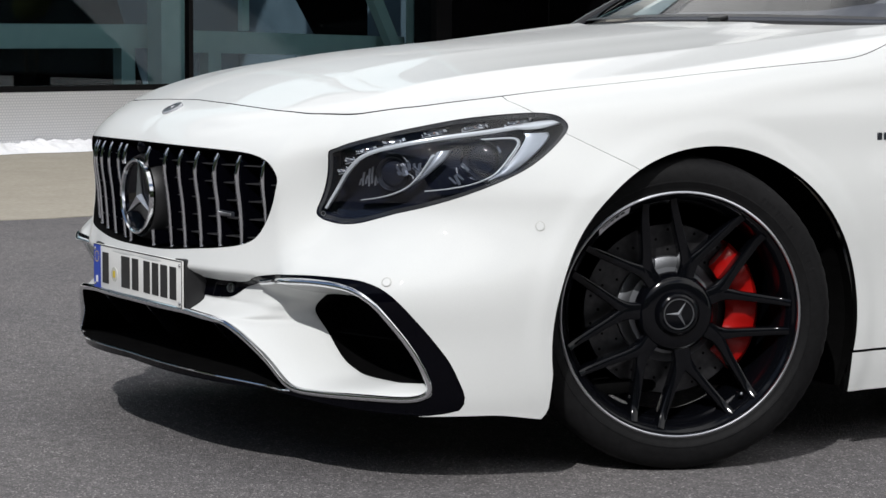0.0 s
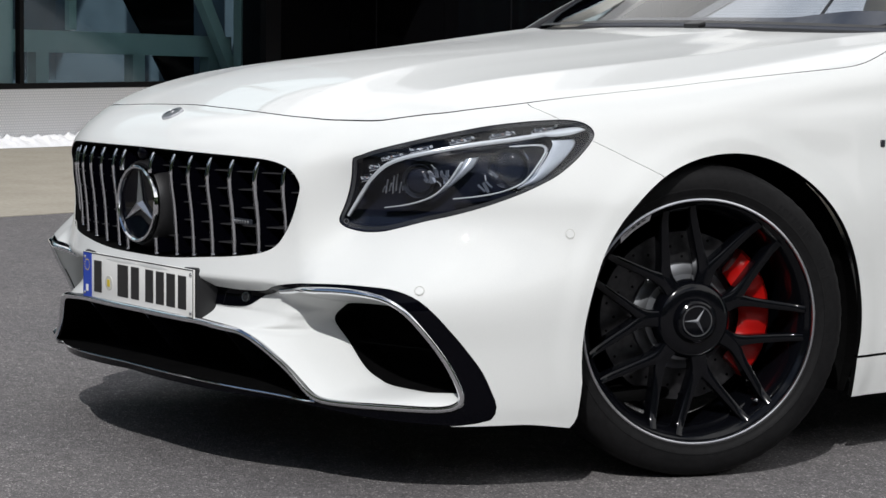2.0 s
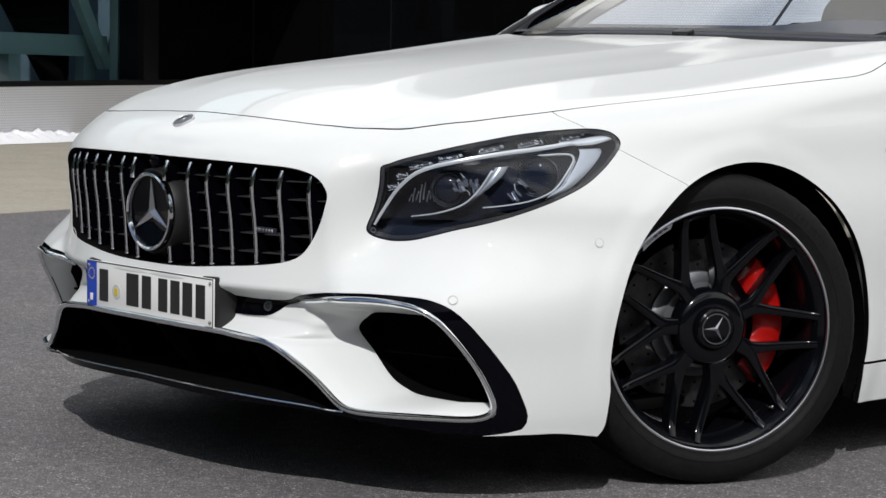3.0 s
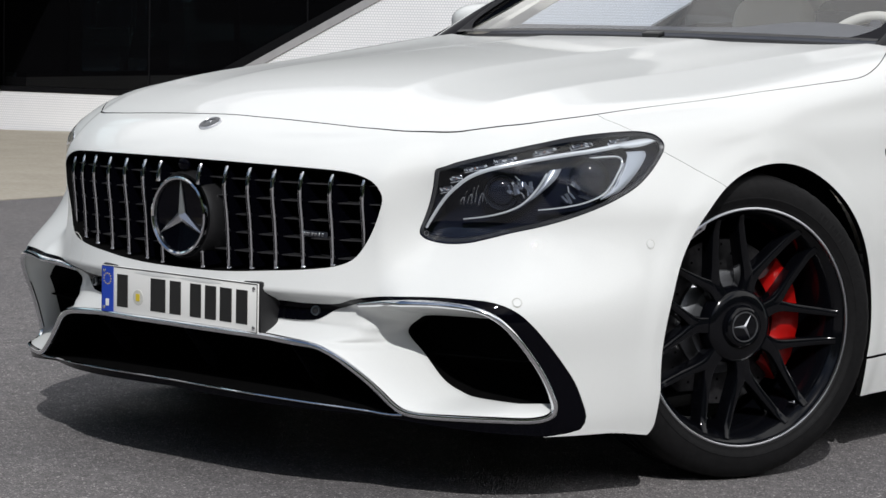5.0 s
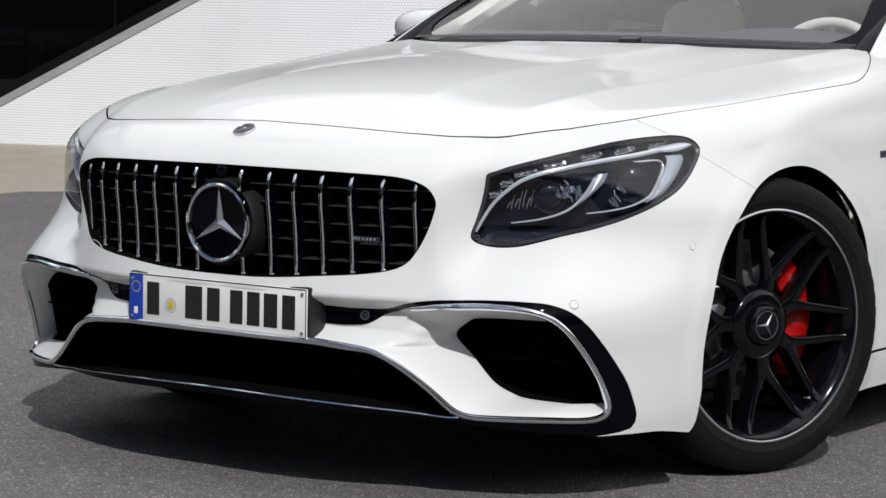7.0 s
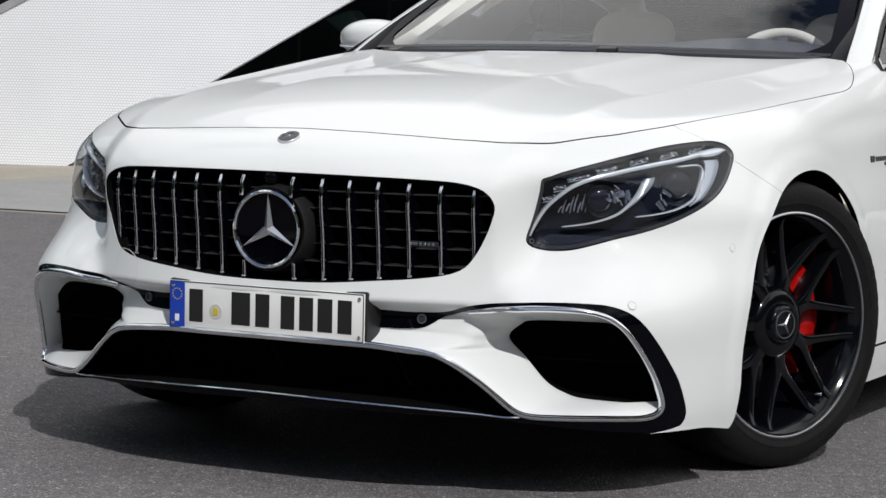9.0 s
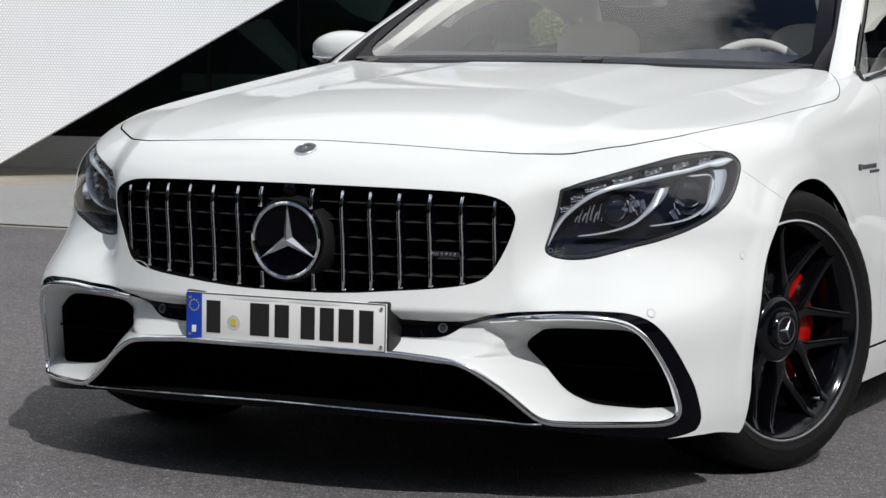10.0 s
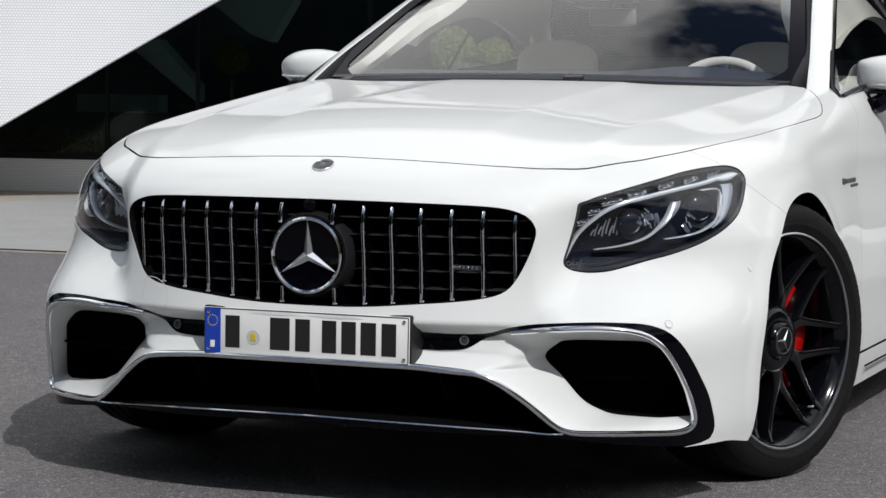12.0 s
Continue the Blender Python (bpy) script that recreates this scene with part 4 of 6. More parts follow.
front = facing(clip(*lamp_sheet(), lambda v: f_lamp(v) - 0.002))
edge = on_lamp(LAMP[:, 0], LAMP[:, 1])
cx, cz = 0.80, 0.675
inner = np.stack([cx + (LAMP[:, 0] - cx) * 0.965, cz + (LAMP[:, 1] - cz) * 0.93], 1)
inner_p = on_lamp(inner[:, 0], inner[:, 1], 0.055)
walls = np.concatenate([edge + 0.002 * LAMP_IN, on_lamp(inner[:, 0], inner[:, 1], 0.012), inner_p])
wall_data = (walls, [tuple(reversed(f)) for f in grid_faces(3, len(LAMP), False, True)])
floor_data = (front[0] + 0.055 * LAMP_IN, front[1])
tone = -LAMP_IN


def lamp_bar(points, n, deep, w, h):
    return sweep(lamp_line(points, n, deep), np.tile(tone, (n, 1)), round_profile(w, h, 8))


def ribbon(points, n, deep0, deep1, w0, w1):
    """A flat bowed bar whose width and depth change along it."""
    p = spline(points, n)
    t = np.linspace(0, 1, n)
    base = on_lamp(p[:, 0], p[:, 1]) + ((deep0 + (deep1 - deep0) * t)[:, None]) * LAMP_IN
    tan = np.gradient(base, axis=0)
    tan /= np.linalg.norm(tan, axis=1, keepdims=True)
    acr = np.cross(tan, np.tile(tone, (n, 1)))
    acr /= np.linalg.norm(acr, axis=1, keepdims=True)
    w = (w0 + (w1 - w0) * np.sin(t * math.pi * 0.6))[:, None]
    sec = [base - acr * w + 0.012 * LAMP_IN, base - acr * w * 0.9, base - acr * w * 0.3 - 0.002 * LAMP_IN, base + acr * w * 0.3 - 0.002 * LAMP_IN, base + acr * w * 0.9, base + acr * w + 0.012 * LAMP_IN]
    v = np.stack(sec, 1).reshape(-1, 3)
    return v, grid_faces(n, 6, False, True)


def ball(c, r, n, squash=1.0, along=None):
    bm = bmesh.new()
    bmesh.ops.create_uvsphere(bm, u_segments=n, v_segments=max(6, n * 2 // 3), radius=r)
    if squash != 1.0:
        bmesh.ops.scale(bm, vec=(squash, 1, 1), verts=bm.verts)
    v, f = raw(bm)
    if along is not None:
        v = v @ np.array(Vector(along).to_track_quat("X", "Z").to_matrix()).T
    return v + np.asarray(c), f


brow = [(0.561, 0.577), (0.573, 0.598), (0.598, 0.638), (0.623, 0.666), (0.653, 0.690), (0.692, 0.7065), (0.733, 0.7165), (0.782, 0.727), (0.845, 0.738), (0.909, 0.747), (0.975, 0.758)]
tip_top = [(0.968, 0.7615), (1.0, 0.769), (1.03, 0.7735), (1.05, 0.7735), (1.063, 0.769)]
tip_low = [(0.968, 0.756), (0.99, 0.7535), (1.02, 0.756), (1.045, 0.7625), (1.062, 0.768)]
low_line = [(0.640, 0.596), (0.690, 0.604), (0.733, 0.616), (0.765, 0.632), (0.790, 0.657), (0.806, 0.680), (0.817, 0.700)]
low_out = [(0.748, 0.619), (0.782, 0.640), (0.812, 0.664), (0.838, 0.690), (0.848, 0.710)]
low_in = [(0.748, 0.622), (0.776, 0.642), (0.802, 0.671), (0.817, 0.695), (0.824, 0.707)]
high_line = [(0.800, 0.6215), (0.852, 0.6275), (0.900, 0.6375), (0.936, 0.653), (0.955, 0.671), (0.971, 0.698), (0.981, 0.722), (0.975, 0.733), (0.955, 0.735), (0.910, 0.732)]
high_out = [(0.935, 0.644), (0.972, 0.660), (1.000, 0.685), (1.024, 0.715), (1.035, 0.738), (1.030, 0.747)]
high_in = [(0.933, 0.646), (0.958, 0.668), (0.979, 0.699), (0.990, 0.724), (0.993, 0.738), (0.989, 0.745)]
jewels = [(0.603, 0.661), (0.624, 0.685), (0.664, 0.708), (0.728, 0.7265), (0.811, 0.7455), (0.891, 0.758), (0.973, 0.769)]


def crescent(outer, inner_, n, deep):
    """A bowed sheet between two lines, with a folded edge."""
    a_, b_ = spline(outer, n), spline(inner_, n)
    rows_ = [on_lamp(a_[:, 0], a_[:, 1], deep + 0.012)]
    for w in np.linspace(0, 1, 5):
        q = a_ + (b_ - a_) * w
        rows_.append(on_lamp(q[:, 0], q[:, 1], deep - 0.005 * math.sin(w * math.pi)))
    rows_.append(on_lamp(b_[:, 0], b_[:, 1], deep + 0.012))
    return np.concatenate(rows_), grid_faces(7, n)


for s in (1, -1):
    turn = (lambda d: d) if s > 0 else flipped
    lamp = part("headlamp", turn(wall_data), LAMP_DARK, car, "swept-back clear-glass headlamp")
    part("reflector", turn(floor_data), LAMP_DARK, lamp)
    part("eyebrow_light", turn(ribbon(brow, 80, 0.016, 0.010, 0.0036, 0.0052)), GUIDE, lamp, "silvery light guide")
    part("eyebrow_tip", turn(crescent(tip_top, tip_low, 24, 0.011)), GUIDE, lamp)
    part("low_beam_guide", turn(crescent(low_out, low_in, 30, 0.030)), SATIN_LIGHT, lamp)
    part("low_beam_line", turn(ribbon(low_line, 44, 0.030, 0.022, 0.0015, 0.0027)), GUIDE, lamp)
    part("high_beam_guide", turn(crescent(high_out, high_in, 34, 0.024)), SATIN_LIGHT, lamp)
    part("high_beam_line", turn(ribbon(high_line, 60, 0.028, 0.019, 0.0015, 0.0024)), GUIDE, lamp)
    for k in (1, 2):
        part("high_beam_line", turn(lamp_bar([(p + 0.0045 * k, q - 0.001 * k) for p, q in high_line[3:7]], 30, 0.022, 0.0011, 0.0011)), CHROME, lamp)
    for a, z, r in ((0.721, 0.657, 0.026), (0.909, 0.688, 0.031)):
        c = on_lamp(np.array(a), np.array(z), 0.048).reshape(3)
        m = Matrix.Translation(c) @ Vector(-LAMP_IN).to_track_quat("X", "Z").to_matrix().to_4x4()
        part("bezel", turn(moved(lathe([(0.004, r * 1.10), (0.005, r * 1.16), (0.010, r * 1.30), (0.012, r * 1.42), (0.006, r * 1.46)], 40), m)), BEZEL, lamp, "dark metal ring round the projector")
        part("projector", turn(ball(c, r * 1.12, 32, 0.42, -LAMP_IN)), PROJECTOR, lamp)
    part("lamp_rim", turn(sweep(on_lamp(cx + (LAMP[:, 0] - cx) * 0.982, cz + (LAMP[:, 1] - cz) * 0.95, 0.0045), np.tile(tone, (len(LAMP), 1)), [(-0.0042, -0.003), (-0.0042, 0.001), (0.0042, 0.001), (0.0042, -0.003)], True)), LAMP_RIM, lamp, "dark grey rim of the cover")
    gj = random.Random(8)
    # fine louvres beside the inner projector, bright facets beside both
    for k, (bot, top_) in enumerate(((0.627, 0.641), (0.626, 0.655), (0.630, 0.648), (0.626, 0.664), (0.632, 0.668), (0.628, 0.651), (0.634, 0.670), (0.630, 0.660))):
        a = 0.632 + 0.0082 * k
        part("louvre", turn(sweep(lamp_line([(a, bot), (a + 0.002, 0.5 * (bot + top_)), (a + 0.006, top_)], 8, 0.038), np.tile(tone, (8, 1)), [(-0.0016, -0.006), (0.0, 0.0), (0.0018, -0.008)])), FACET, lamp, smooth=False)
    for ca, cz_, up, n in ((0.752, 0.670, 0.020, 14), (0.775, 0.660, 0.014, 8), (0.93, 0.700, 0.018, 12), (0.866, 0.660, 0.016, 6)):
        for k in range(n):
            da, dz = gj.uniform(-0.011, 0.011), gj.uniform(-up, up)
            c = on_lamp(np.array(ca + da + 0.45 * dz), np.array(cz_ + dz), 0.034 + gj.uniform(0, 0.010)).reshape(3)
            mj = Vector(-LAMP_IN).to_track_quat("X", "Z").to_matrix().to_4x4() @ Matrix.Rotation(radians(-62) + gj.uniform(-0.4, 0.4), 4, "X") @ Matrix.Rotation(gj.uniform(-0.6, 0.6), 4, "Y") @ Matrix.Rotation(gj.uniform(-0.9, 0.9), 4, "Z")
            part("facet", turn(raw(box(c, (0.003, gj.uniform(0.005, 0.015) if k % 3 == 0 else gj.uniform(0.014, 0.026), gj.uniform(0.0010, 0.0022) if k % 3 == 0 else gj.uniform(0.004, 0.009)), 0.0004, mj, 1))), FACET if k % 3 == 0 else SMOKE, lamp, smooth=False)
    # row of clear cut jewels over the eyebrow, each a knot of small facets
    for k, (a, z) in enumerate(jewels):
        half_w, half_h, slope = (0.013, 0.0075, 0.25) if k < 2 else (0.024, 0.0052, 0.22)
        rim_az = [(a + half_w * u + 0.35 * half_h * w, z + half_h * w + slope * half_w * u) for u, w in ((-1, -0.8), (-0.3, -1), (0.8, -1), (1, -0.2), (0.9, 0.8), (0.2, 1), (-0.8, 1), (-1, 0.2))]
        loop_az = spline(rim_az, 32, True)
        cluster = part("jewel", turn(sweep(on_lamp(loop_az[:, 0], loop_az[:, 1], 0.021), np.tile(tone, (32, 1)), [(-0.0009, -0.004), (-0.0004, 0.0008), (0.0004, 0.0008), (0.0009, -0.004)], True)), BEZEL, lamp)
        part("jewel_body", turn(sweep(on_lamp(a + half_w * np.linspace(-0.85, 0.85, 9), z + slope * half_w * np.linspace(-0.85, 0.85, 9), 0.024), np.tile(tone, (9, 1)), [(-half_h * 0.8, -0.002), (-half_h * 0.3, 0.003), (half_h * 0.3, 0.003), (half_h * 0.8, -0.002)])), SMOKE, cluster, smooth=False)
        low_edge = np.linspace(-0.95, 0.75, 9)
        part("jewel_edge", turn(sweep(on_lamp(a + half_w * low_edge, z - half_h * 0.9 + slope * half_w * low_edge, 0.019), np.tile(tone, (9, 1)), [(-0.0009, -0.003), (-0.0006, 0.0006), (0.0006, 0.0006), (0.0009, -0.003)])), FACET, cluster, "bright lower edge")
        for j in range(7):
            u = (-0.95, -0.75, 0.85, 0.98)[j] if j < 4 else gj.uniform(-0.5, 0.6)
            c = on_lamp(np.array(a + u * half_w), np.array(z + slope * half_w * u + gj.uniform(-0.6, 0.6) * half_h), 0.019 + gj.uniform(-0.001, 0.003)).reshape(3)
            mj = Vector(-LAMP_IN).to_track_quat("X", "Z").to_matrix().to_4x4() @ Matrix.Rotation((-0.9 if j < 4 else -0.22) + gj.uniform(-0.2, 0.2), 4, "X") @ Matrix.Rotation(gj.uniform(-0.6, 0.6), 4, "Y") @ Matrix.Rotation(gj.uniform(-0.7, 0.7), 4, "Z")
            part("facet", turn(raw(box(c, (0.003, gj.uniform(0.004, 0.008), gj.uniform(0.0014, 0.0026)), 0.0004, mj, 1))), FACET, cluster, smooth=False)
        c = on_lamp(np.array(a), np.array(z), 0.022).reshape(3)
        part("jewel_bulb", turn(ball(c, 0.0024, 10)), AMBER, cluster)
    c = on_lamp(np.array(0.5625), np.array(0.5665), -0.0006).reshape(3)
    part("lamp_mark", turn(moved(lathe([(0.0, 0.0042), (0.0008, 0.0046), (0.0008, 0.0052), (0.0, 0.0056)], 20), Matrix.Translation(c) @ Vector(-LAMP_IN).to_track_quat("X", "Z").to_matrix().to_4x4())), SILVER, lamp)
    part("lamp_cover", turn((front[0] + 0.0005 * LAMP_IN, front[1])), LENS, lamp, "clear cover glass").visible_shadow = False

# ---- wheels ----
TYRE_R = 0.353


def tyre_data():
    prof = [(-0.118, 0.262), (-0.128, 0.280), (-0.130, 0.308), (-0.120, 0.335), (-0.104, 0.347)]
    for x in (-0.062, -0.02, 0.02, 0.062):
        prof += [(x - 0.006, TYRE_R), (x - 0.004, TYRE_R - 0.007), (x + 0.004, TYRE_R - 0.007), (x + 0.006, TYRE_R)]
    prof += [(0.104, 0.3475), (0.112, 0.344), (0.119, 0.3365), (0.1235, 0.329), (0.127, 0.318), (0.1285, 0.305), (0.1288, 0.2985), (0.1295, 0.298), (0.1297, 0.2955), (0.1285, 0.295), (0.126, 0.287), (0.1225, 0.282), (0.1225, 0.279), (0.115, 0.270)]
    v, f = lathe(prof, 180)
    # sipes on the shoulder: every other rib a hair lower
    r = np.hypot(v[:, 1], v[:, 2])
    step_ = ((np.round(np.arctan2(v[:, 2], v[:, 1]) / (2 * math.pi) * 180).astype(int) % 3) == 0) & (v[:, 0] > 0.1) & (r > 0.335)
    v[step_, 1:] *= 0.9962
    # fine radial ribs on the side wall, broken into runs
    turn_ = np.round(np.arctan2(v[:, 2], v[:, 1]) / (2 * math.pi) * 180).astype(int)
    rib = (turn_ % 2 == 0) & (turn_ % 45 < 30) & (v[:, 0] > 0.12) & (r > 0.303) & (r < 0.33)
    v[rib, 0] += 0.0010
    return v, f


def rim_data():
    prof = [(-0.115, 0.262), (-0.11, 0.250), (-0.02, 0.232), (0.05, 0.240), (0.085, 0.2485), (0.100, 0.2565), (0.108, 0.265), (0.112, 0.2695), (0.1205, 0.2715)]
    return lathe(prof, 96)


def spoke_data(side_):
    """One of the fourteen spokes: it leaves the hub beside its twin and runs to the well, with chamfered shoulders."""
    spine = [(r * math.cos(radians(a) * side_), r * math.sin(radians(a) * side_)) for r, a in ((0.060, 25.7), (0.092, 25.2), (0.118, 22.6), (0.151, 16.2), (0.187, 11.9), (0.2228, 9.1), (0.2585, 7.1))]
    yz = spline(spine, 18)
    t = np.linspace(0, 1, 18)
    xx = 0.082 - 0.008 * np.sin(t * math.pi) + 0.014 * t + 0.010 * np.clip(t - 0.9, 0, 1) / 0.1
    path = np.c_[xx, yz]
    wid = 0.0125 + 0.0095 * (1 - step(0.0, 0.50, t)) - 0.0034 * t
    out = np.tile((1.0, 0, 0), (18, 1))
    tan = np.gradient(np.c_[np.zeros(18), yz], axis=0)
    tan /= np.linalg.norm(tan, axis=1, keepdims=True)
    acr = np.cross(tan, (1.0, 0, 0))
    sec = []
    for u, w_ in ((-0.8, -0.045), (-0.99, -0.018), (-1.0, -0.011), (-0.95, -0.005), (-0.84, -0.0015), (-0.6, 0.0), (0.6, 0.0), (0.84, -0.0015), (0.95, -0.005), (1.0, -0.011), (0.99, -0.018), (0.8, -0.045)):
        sec.append(path + acr * (wid * u)[:, None] + out * w_)
    v = np.stack(sec, 1).reshape(-1, 3)
    return v, grid_faces(18, 12, False, True) + [tuple(range(12)), tuple(17 * 12 + i for i in range(12))[::-1]]


def disc_data():
    v, f = lathe([(0.0, 0.085), (0.004, 0.086), (0.004, 0.192), (0.0, 0.194), (-0.034, 0.194), (-0.034, 0.086)], 72)
    return v, f


def wheel_parts():
    hub_ = lathe([(0.045, 0.0001), (0.045, 0.03), (0.050, 0.090), (0.078, 0.086), (0.086, 0.078), (0.0895, 0.066), (0.090, 0.052), (0.100, 0.0475), (0.1035, 0.044)], 64)
    rows_ = [("tyre", tyre_data(), RUBBER, "black low-profile tyre"), ("rim_edge", lathe([(0.1180, 0.2690), (0.1222, 0.2702), (0.1230, 0.2722), (0.1218, 0.2752), (0.116, 0.2785)], 110), SILVER, "polished rim edge"),
             ("hub", hub_, WHEEL_BLACK, ""),
             ("hub_cap", lathe([(0.1045, 0.0001), (0.1045, 0.034), (0.106, 0.040), (0.1035, 0.044)], 48), WHEEL_BLACK, ""), ("cap_ring", lathe([(0.1040, 0.0318), (0.1065, 0.0326), (0.1065, 0.0345), (0.104, 0.0353)], 48), DARK_CHROME, ""),
             ("cap_figure", three_arms(0.0318, 0.0044, 0.004, Matrix.Translation((0.1048, 0, 0)) @ Matrix.Rotation(radians(90), 4, "X")), CAP_SILVER, ""),
             ("brake_disc", moved(disc_data(), Matrix.Translation((-0.006, 0, 0))), STEEL, "drilled steel brake disc"), ("disc_bell", moved(lathe([(-0.001, 0.121), (0.006, 0.119), (0.012, 0.108), (0.030, 0.098), (0.034, 0.03)], 48), Matrix.Identity(4)), CAP_SILVER, "bright steel disc bell")]
    return rows_


WHEEL_ROWS = [(n, meshed(n, d[0], d[1], m, True, 38), lab) for n, d, m, lab in wheel_parts()]
SPOKES = [meshed("spoke", *spoke_data(k), WHEEL_BLACK, True, 35) for k in (1, -1)]
RIM_MESH = meshed("wheel", *rim_data(), WHEEL_BLACK, True, 38)


def caliper_data(turn_deg):
    """A six-piston caliper: a bowed red block over the disc's edge."""
    bows = []
    for r0, r1, x0, x1 in ((0.129, 0.207, 0.004, 0.040),):
        n = 22
        ang = np.radians(np.linspace(-44, 48, n) + turn_deg)
        prof = [(x0, r0 + 0.012), (x1 - 0.012, r0), (x1, r0 + 0.014), (x1 + 0.002, (r0 + r1) / 2), (x1 - 0.006, r1 - 0.010), (x1 - 0.022, r1), (x0 - 0.05, r1), (x0 - 0.05, r1 - 0.02), (x0, r1 - 0.02)]
        rows__ = []
        for i, a in enumerate(ang):
            sc = 1 - 0.10 * (abs(i - (n - 1) / 2) / ((n - 1) / 2)) ** 4 + (0.018 if (i // 3) % 2 else 0.0)
            rows__.append([(px if px < 0.02 else 0.02 + (px - 0.02) * sc * (1.1 if (i // 3) % 2 else 0.8), (0.163 + (pr - 0.163) * sc) * math.cos(a), (0.163 + (pr - 0.163) * sc) * math.sin(a)) for px, pr in prof])
        v = np.array(rows__).reshape(-1, 3)
        bows.append((v, [tuple(reversed(q)) for q in grid_faces(n, len(prof), False, True)] + [tuple(range(len(prof))), tuple((n - 1) * len(prof) + i for i in range(len(prof)))[::-1]]))
    return joined(*bows)


CALIPER = {d: meshed("caliper", *caliper_data(d), RED, True, 35) for d in (0, 180)}
HOLE = meshed("disc_hole", *lathe([(0.0045, 0.0001), (0.0045, 0.0032)], 8), DEEP_BLACK, False)
SIDE_MARK = [meshed("sidewall_mark", *raw(box((0.1276, 0.312, 0), (0.0030, 0.014, 0.0055 + 0.003 * k), 0.0005, None, 1)), RUBBER, False) for k in range(3)]
plaque_ang = np.radians(np.linspace(115.5, 134.0, 16))
PLAQUE = meshed("rim_plaque", *(lambda r: (np.concatenate(r), grid_faces(4, 16)))([np.stack([np.full(16, x), q * np.cos(plaque_ang + sl), q * np.sin(plaque_ang + sl)], 1) for x, q, sl in ((0.1055, 0.2665, 0.0), (0.1085, 0.2660, 0.0), (0.1050, 0.2545, 0.035), (0.102, 0.2545, 0.035))]), SILVER, False)
RIM_MARK = [meshed("rim_mark", *raw(box((0, 0, 0), size, 0.0005, Matrix.Rotation(radians(-72), 4, "Z"), 1)), GLOSS_BLACK, False) for size in ((0.0014, 0.0085, 0.0022), (0.0014, 0.0075, 0.0095))]
VALVE = meshed("valve", *lathe([(0.0, 0.004), (0.014, 0.004), (0.016, 0.003), (0.016, 0.0001)], 12), CHROME)


def wheel(m, back, drilled):
    w = new("wheel", RIM_MESH)
    w.parent, w.matrix_parent_inverse, w.matrix_basis = car, car.matrix_basis.inverted(), m
    tagged(w, "satin black twin-spoke alloy wheel")

    def sub(name, me, basis=None, label=""):
        ob = new(name, me)
        ob.parent = w
        if basis is not None:
            ob.matrix_basis = basis
        return tagged(ob, label)

    for name, me, label in WHEEL_ROWS:
        sub(name, me, None, label)
    for k in range(7):
        for me in SPOKES:
            sub("spoke", me, Matrix.Rotation(radians(-2.5) + k * 2 * math.pi / 7, 4, "X"))
    sub("caliper", CALIPER[back], None, "red brake caliper")
    sub("rim_plaque", PLAQUE, None, "silver plaque on the rim")
    for k in range(7):
        a = radians(132.0 - 1.15 * k) if k < 4 else radians(126.4 - 3.1 * (k - 4))
        sub("rim_mark", RIM_MARK[k > 3], Matrix.Translation((0.1072, 0.2603 * math.cos(a), 0.2603 * math.sin(a))) @ Matrix.Rotation(a, 4, "X"))
    sub("valve", VALVE, Matrix.Translation((0.086, 0.232 * math.cos(radians(-52)), 0.232 * math.sin(radians(-52)))) @ Matrix.Rotation(radians(25), 4, "Z"))
    if drilled:
        for j in (0, 1):
            for k in range(13):
                sub("sidewall_mark", SIDE_MARK[k % 3], Matrix.Rotation(radians(18 + 2.6 * k + 150 * j + (5 if k > 4 else 0)), 4, "X"))
        for k in range(36):
            a = 2 * math.pi * k / 36
            for j in range(2):
                r = (0.108, 0.135, 0.160, 0.180)[(k + 2 * j) % 4]
                sub("disc_hole", HOLE, Matrix.Translation((-0.006, r * math.cos(a), r * math.sin(a))))
    return w


# steered to the car's right: the outer face looks a little forward
HUB = Vector((0.919, 0.903, 0.340))
steer = Matrix.Rotation(radians(-21.5), 4, "Z")
centre = HUB - steer @ Vector((0.106, 0, 0))
wheel(Matrix.Translation(centre) @ steer, 0, True)
wheel(Matrix.Translation((-centre.x, centre.y, centre.z)) @ Matrix.Rotation(radians(158.5), 4, "Z"), 180, False)
wheel(Matrix.Translation((0.80, AXLE_R, 0.341)), 0, False)
wheel(Matrix.Translation((-0.80, AXLE_R, 0.341)) @ Matrix.Rotation(radians(180), 4, "Z"), 180, False)
for y0 in (ARCH[0], AXLE_R):
    for s in (1, -1):
        ang = np.radians(np.linspace(-21, 197, 48))
        xs = (0.948, 0.90, 0.50)
        rings = []
        for x, r in zip(xs, (0.4152, 0.431, 0.432)):
            yy, zz = y0 + r * np.cos(ang), ARCH[1] + r * np.sin(ang)
            skin_x = met(np.stack([np.full(48, 0.3), yy, np.maximum(zz, 0.12)], 1), np.tile((1.0, 0, 0), (48, 1)), 0.9)[:, 0] - 0.009
            rings.append(np.stack([np.minimum(x, skin_x - (0.03 if x == 0.90 else 0.0)) * s, yy, zz], 1))
        v = np.concatenate(rings)
        part("wheel_liner", (v, grid_faces(3, 48) + [tuple(2 * 48 + i for i in range(48))]), DEEP_BLACK, car, smooth=False)

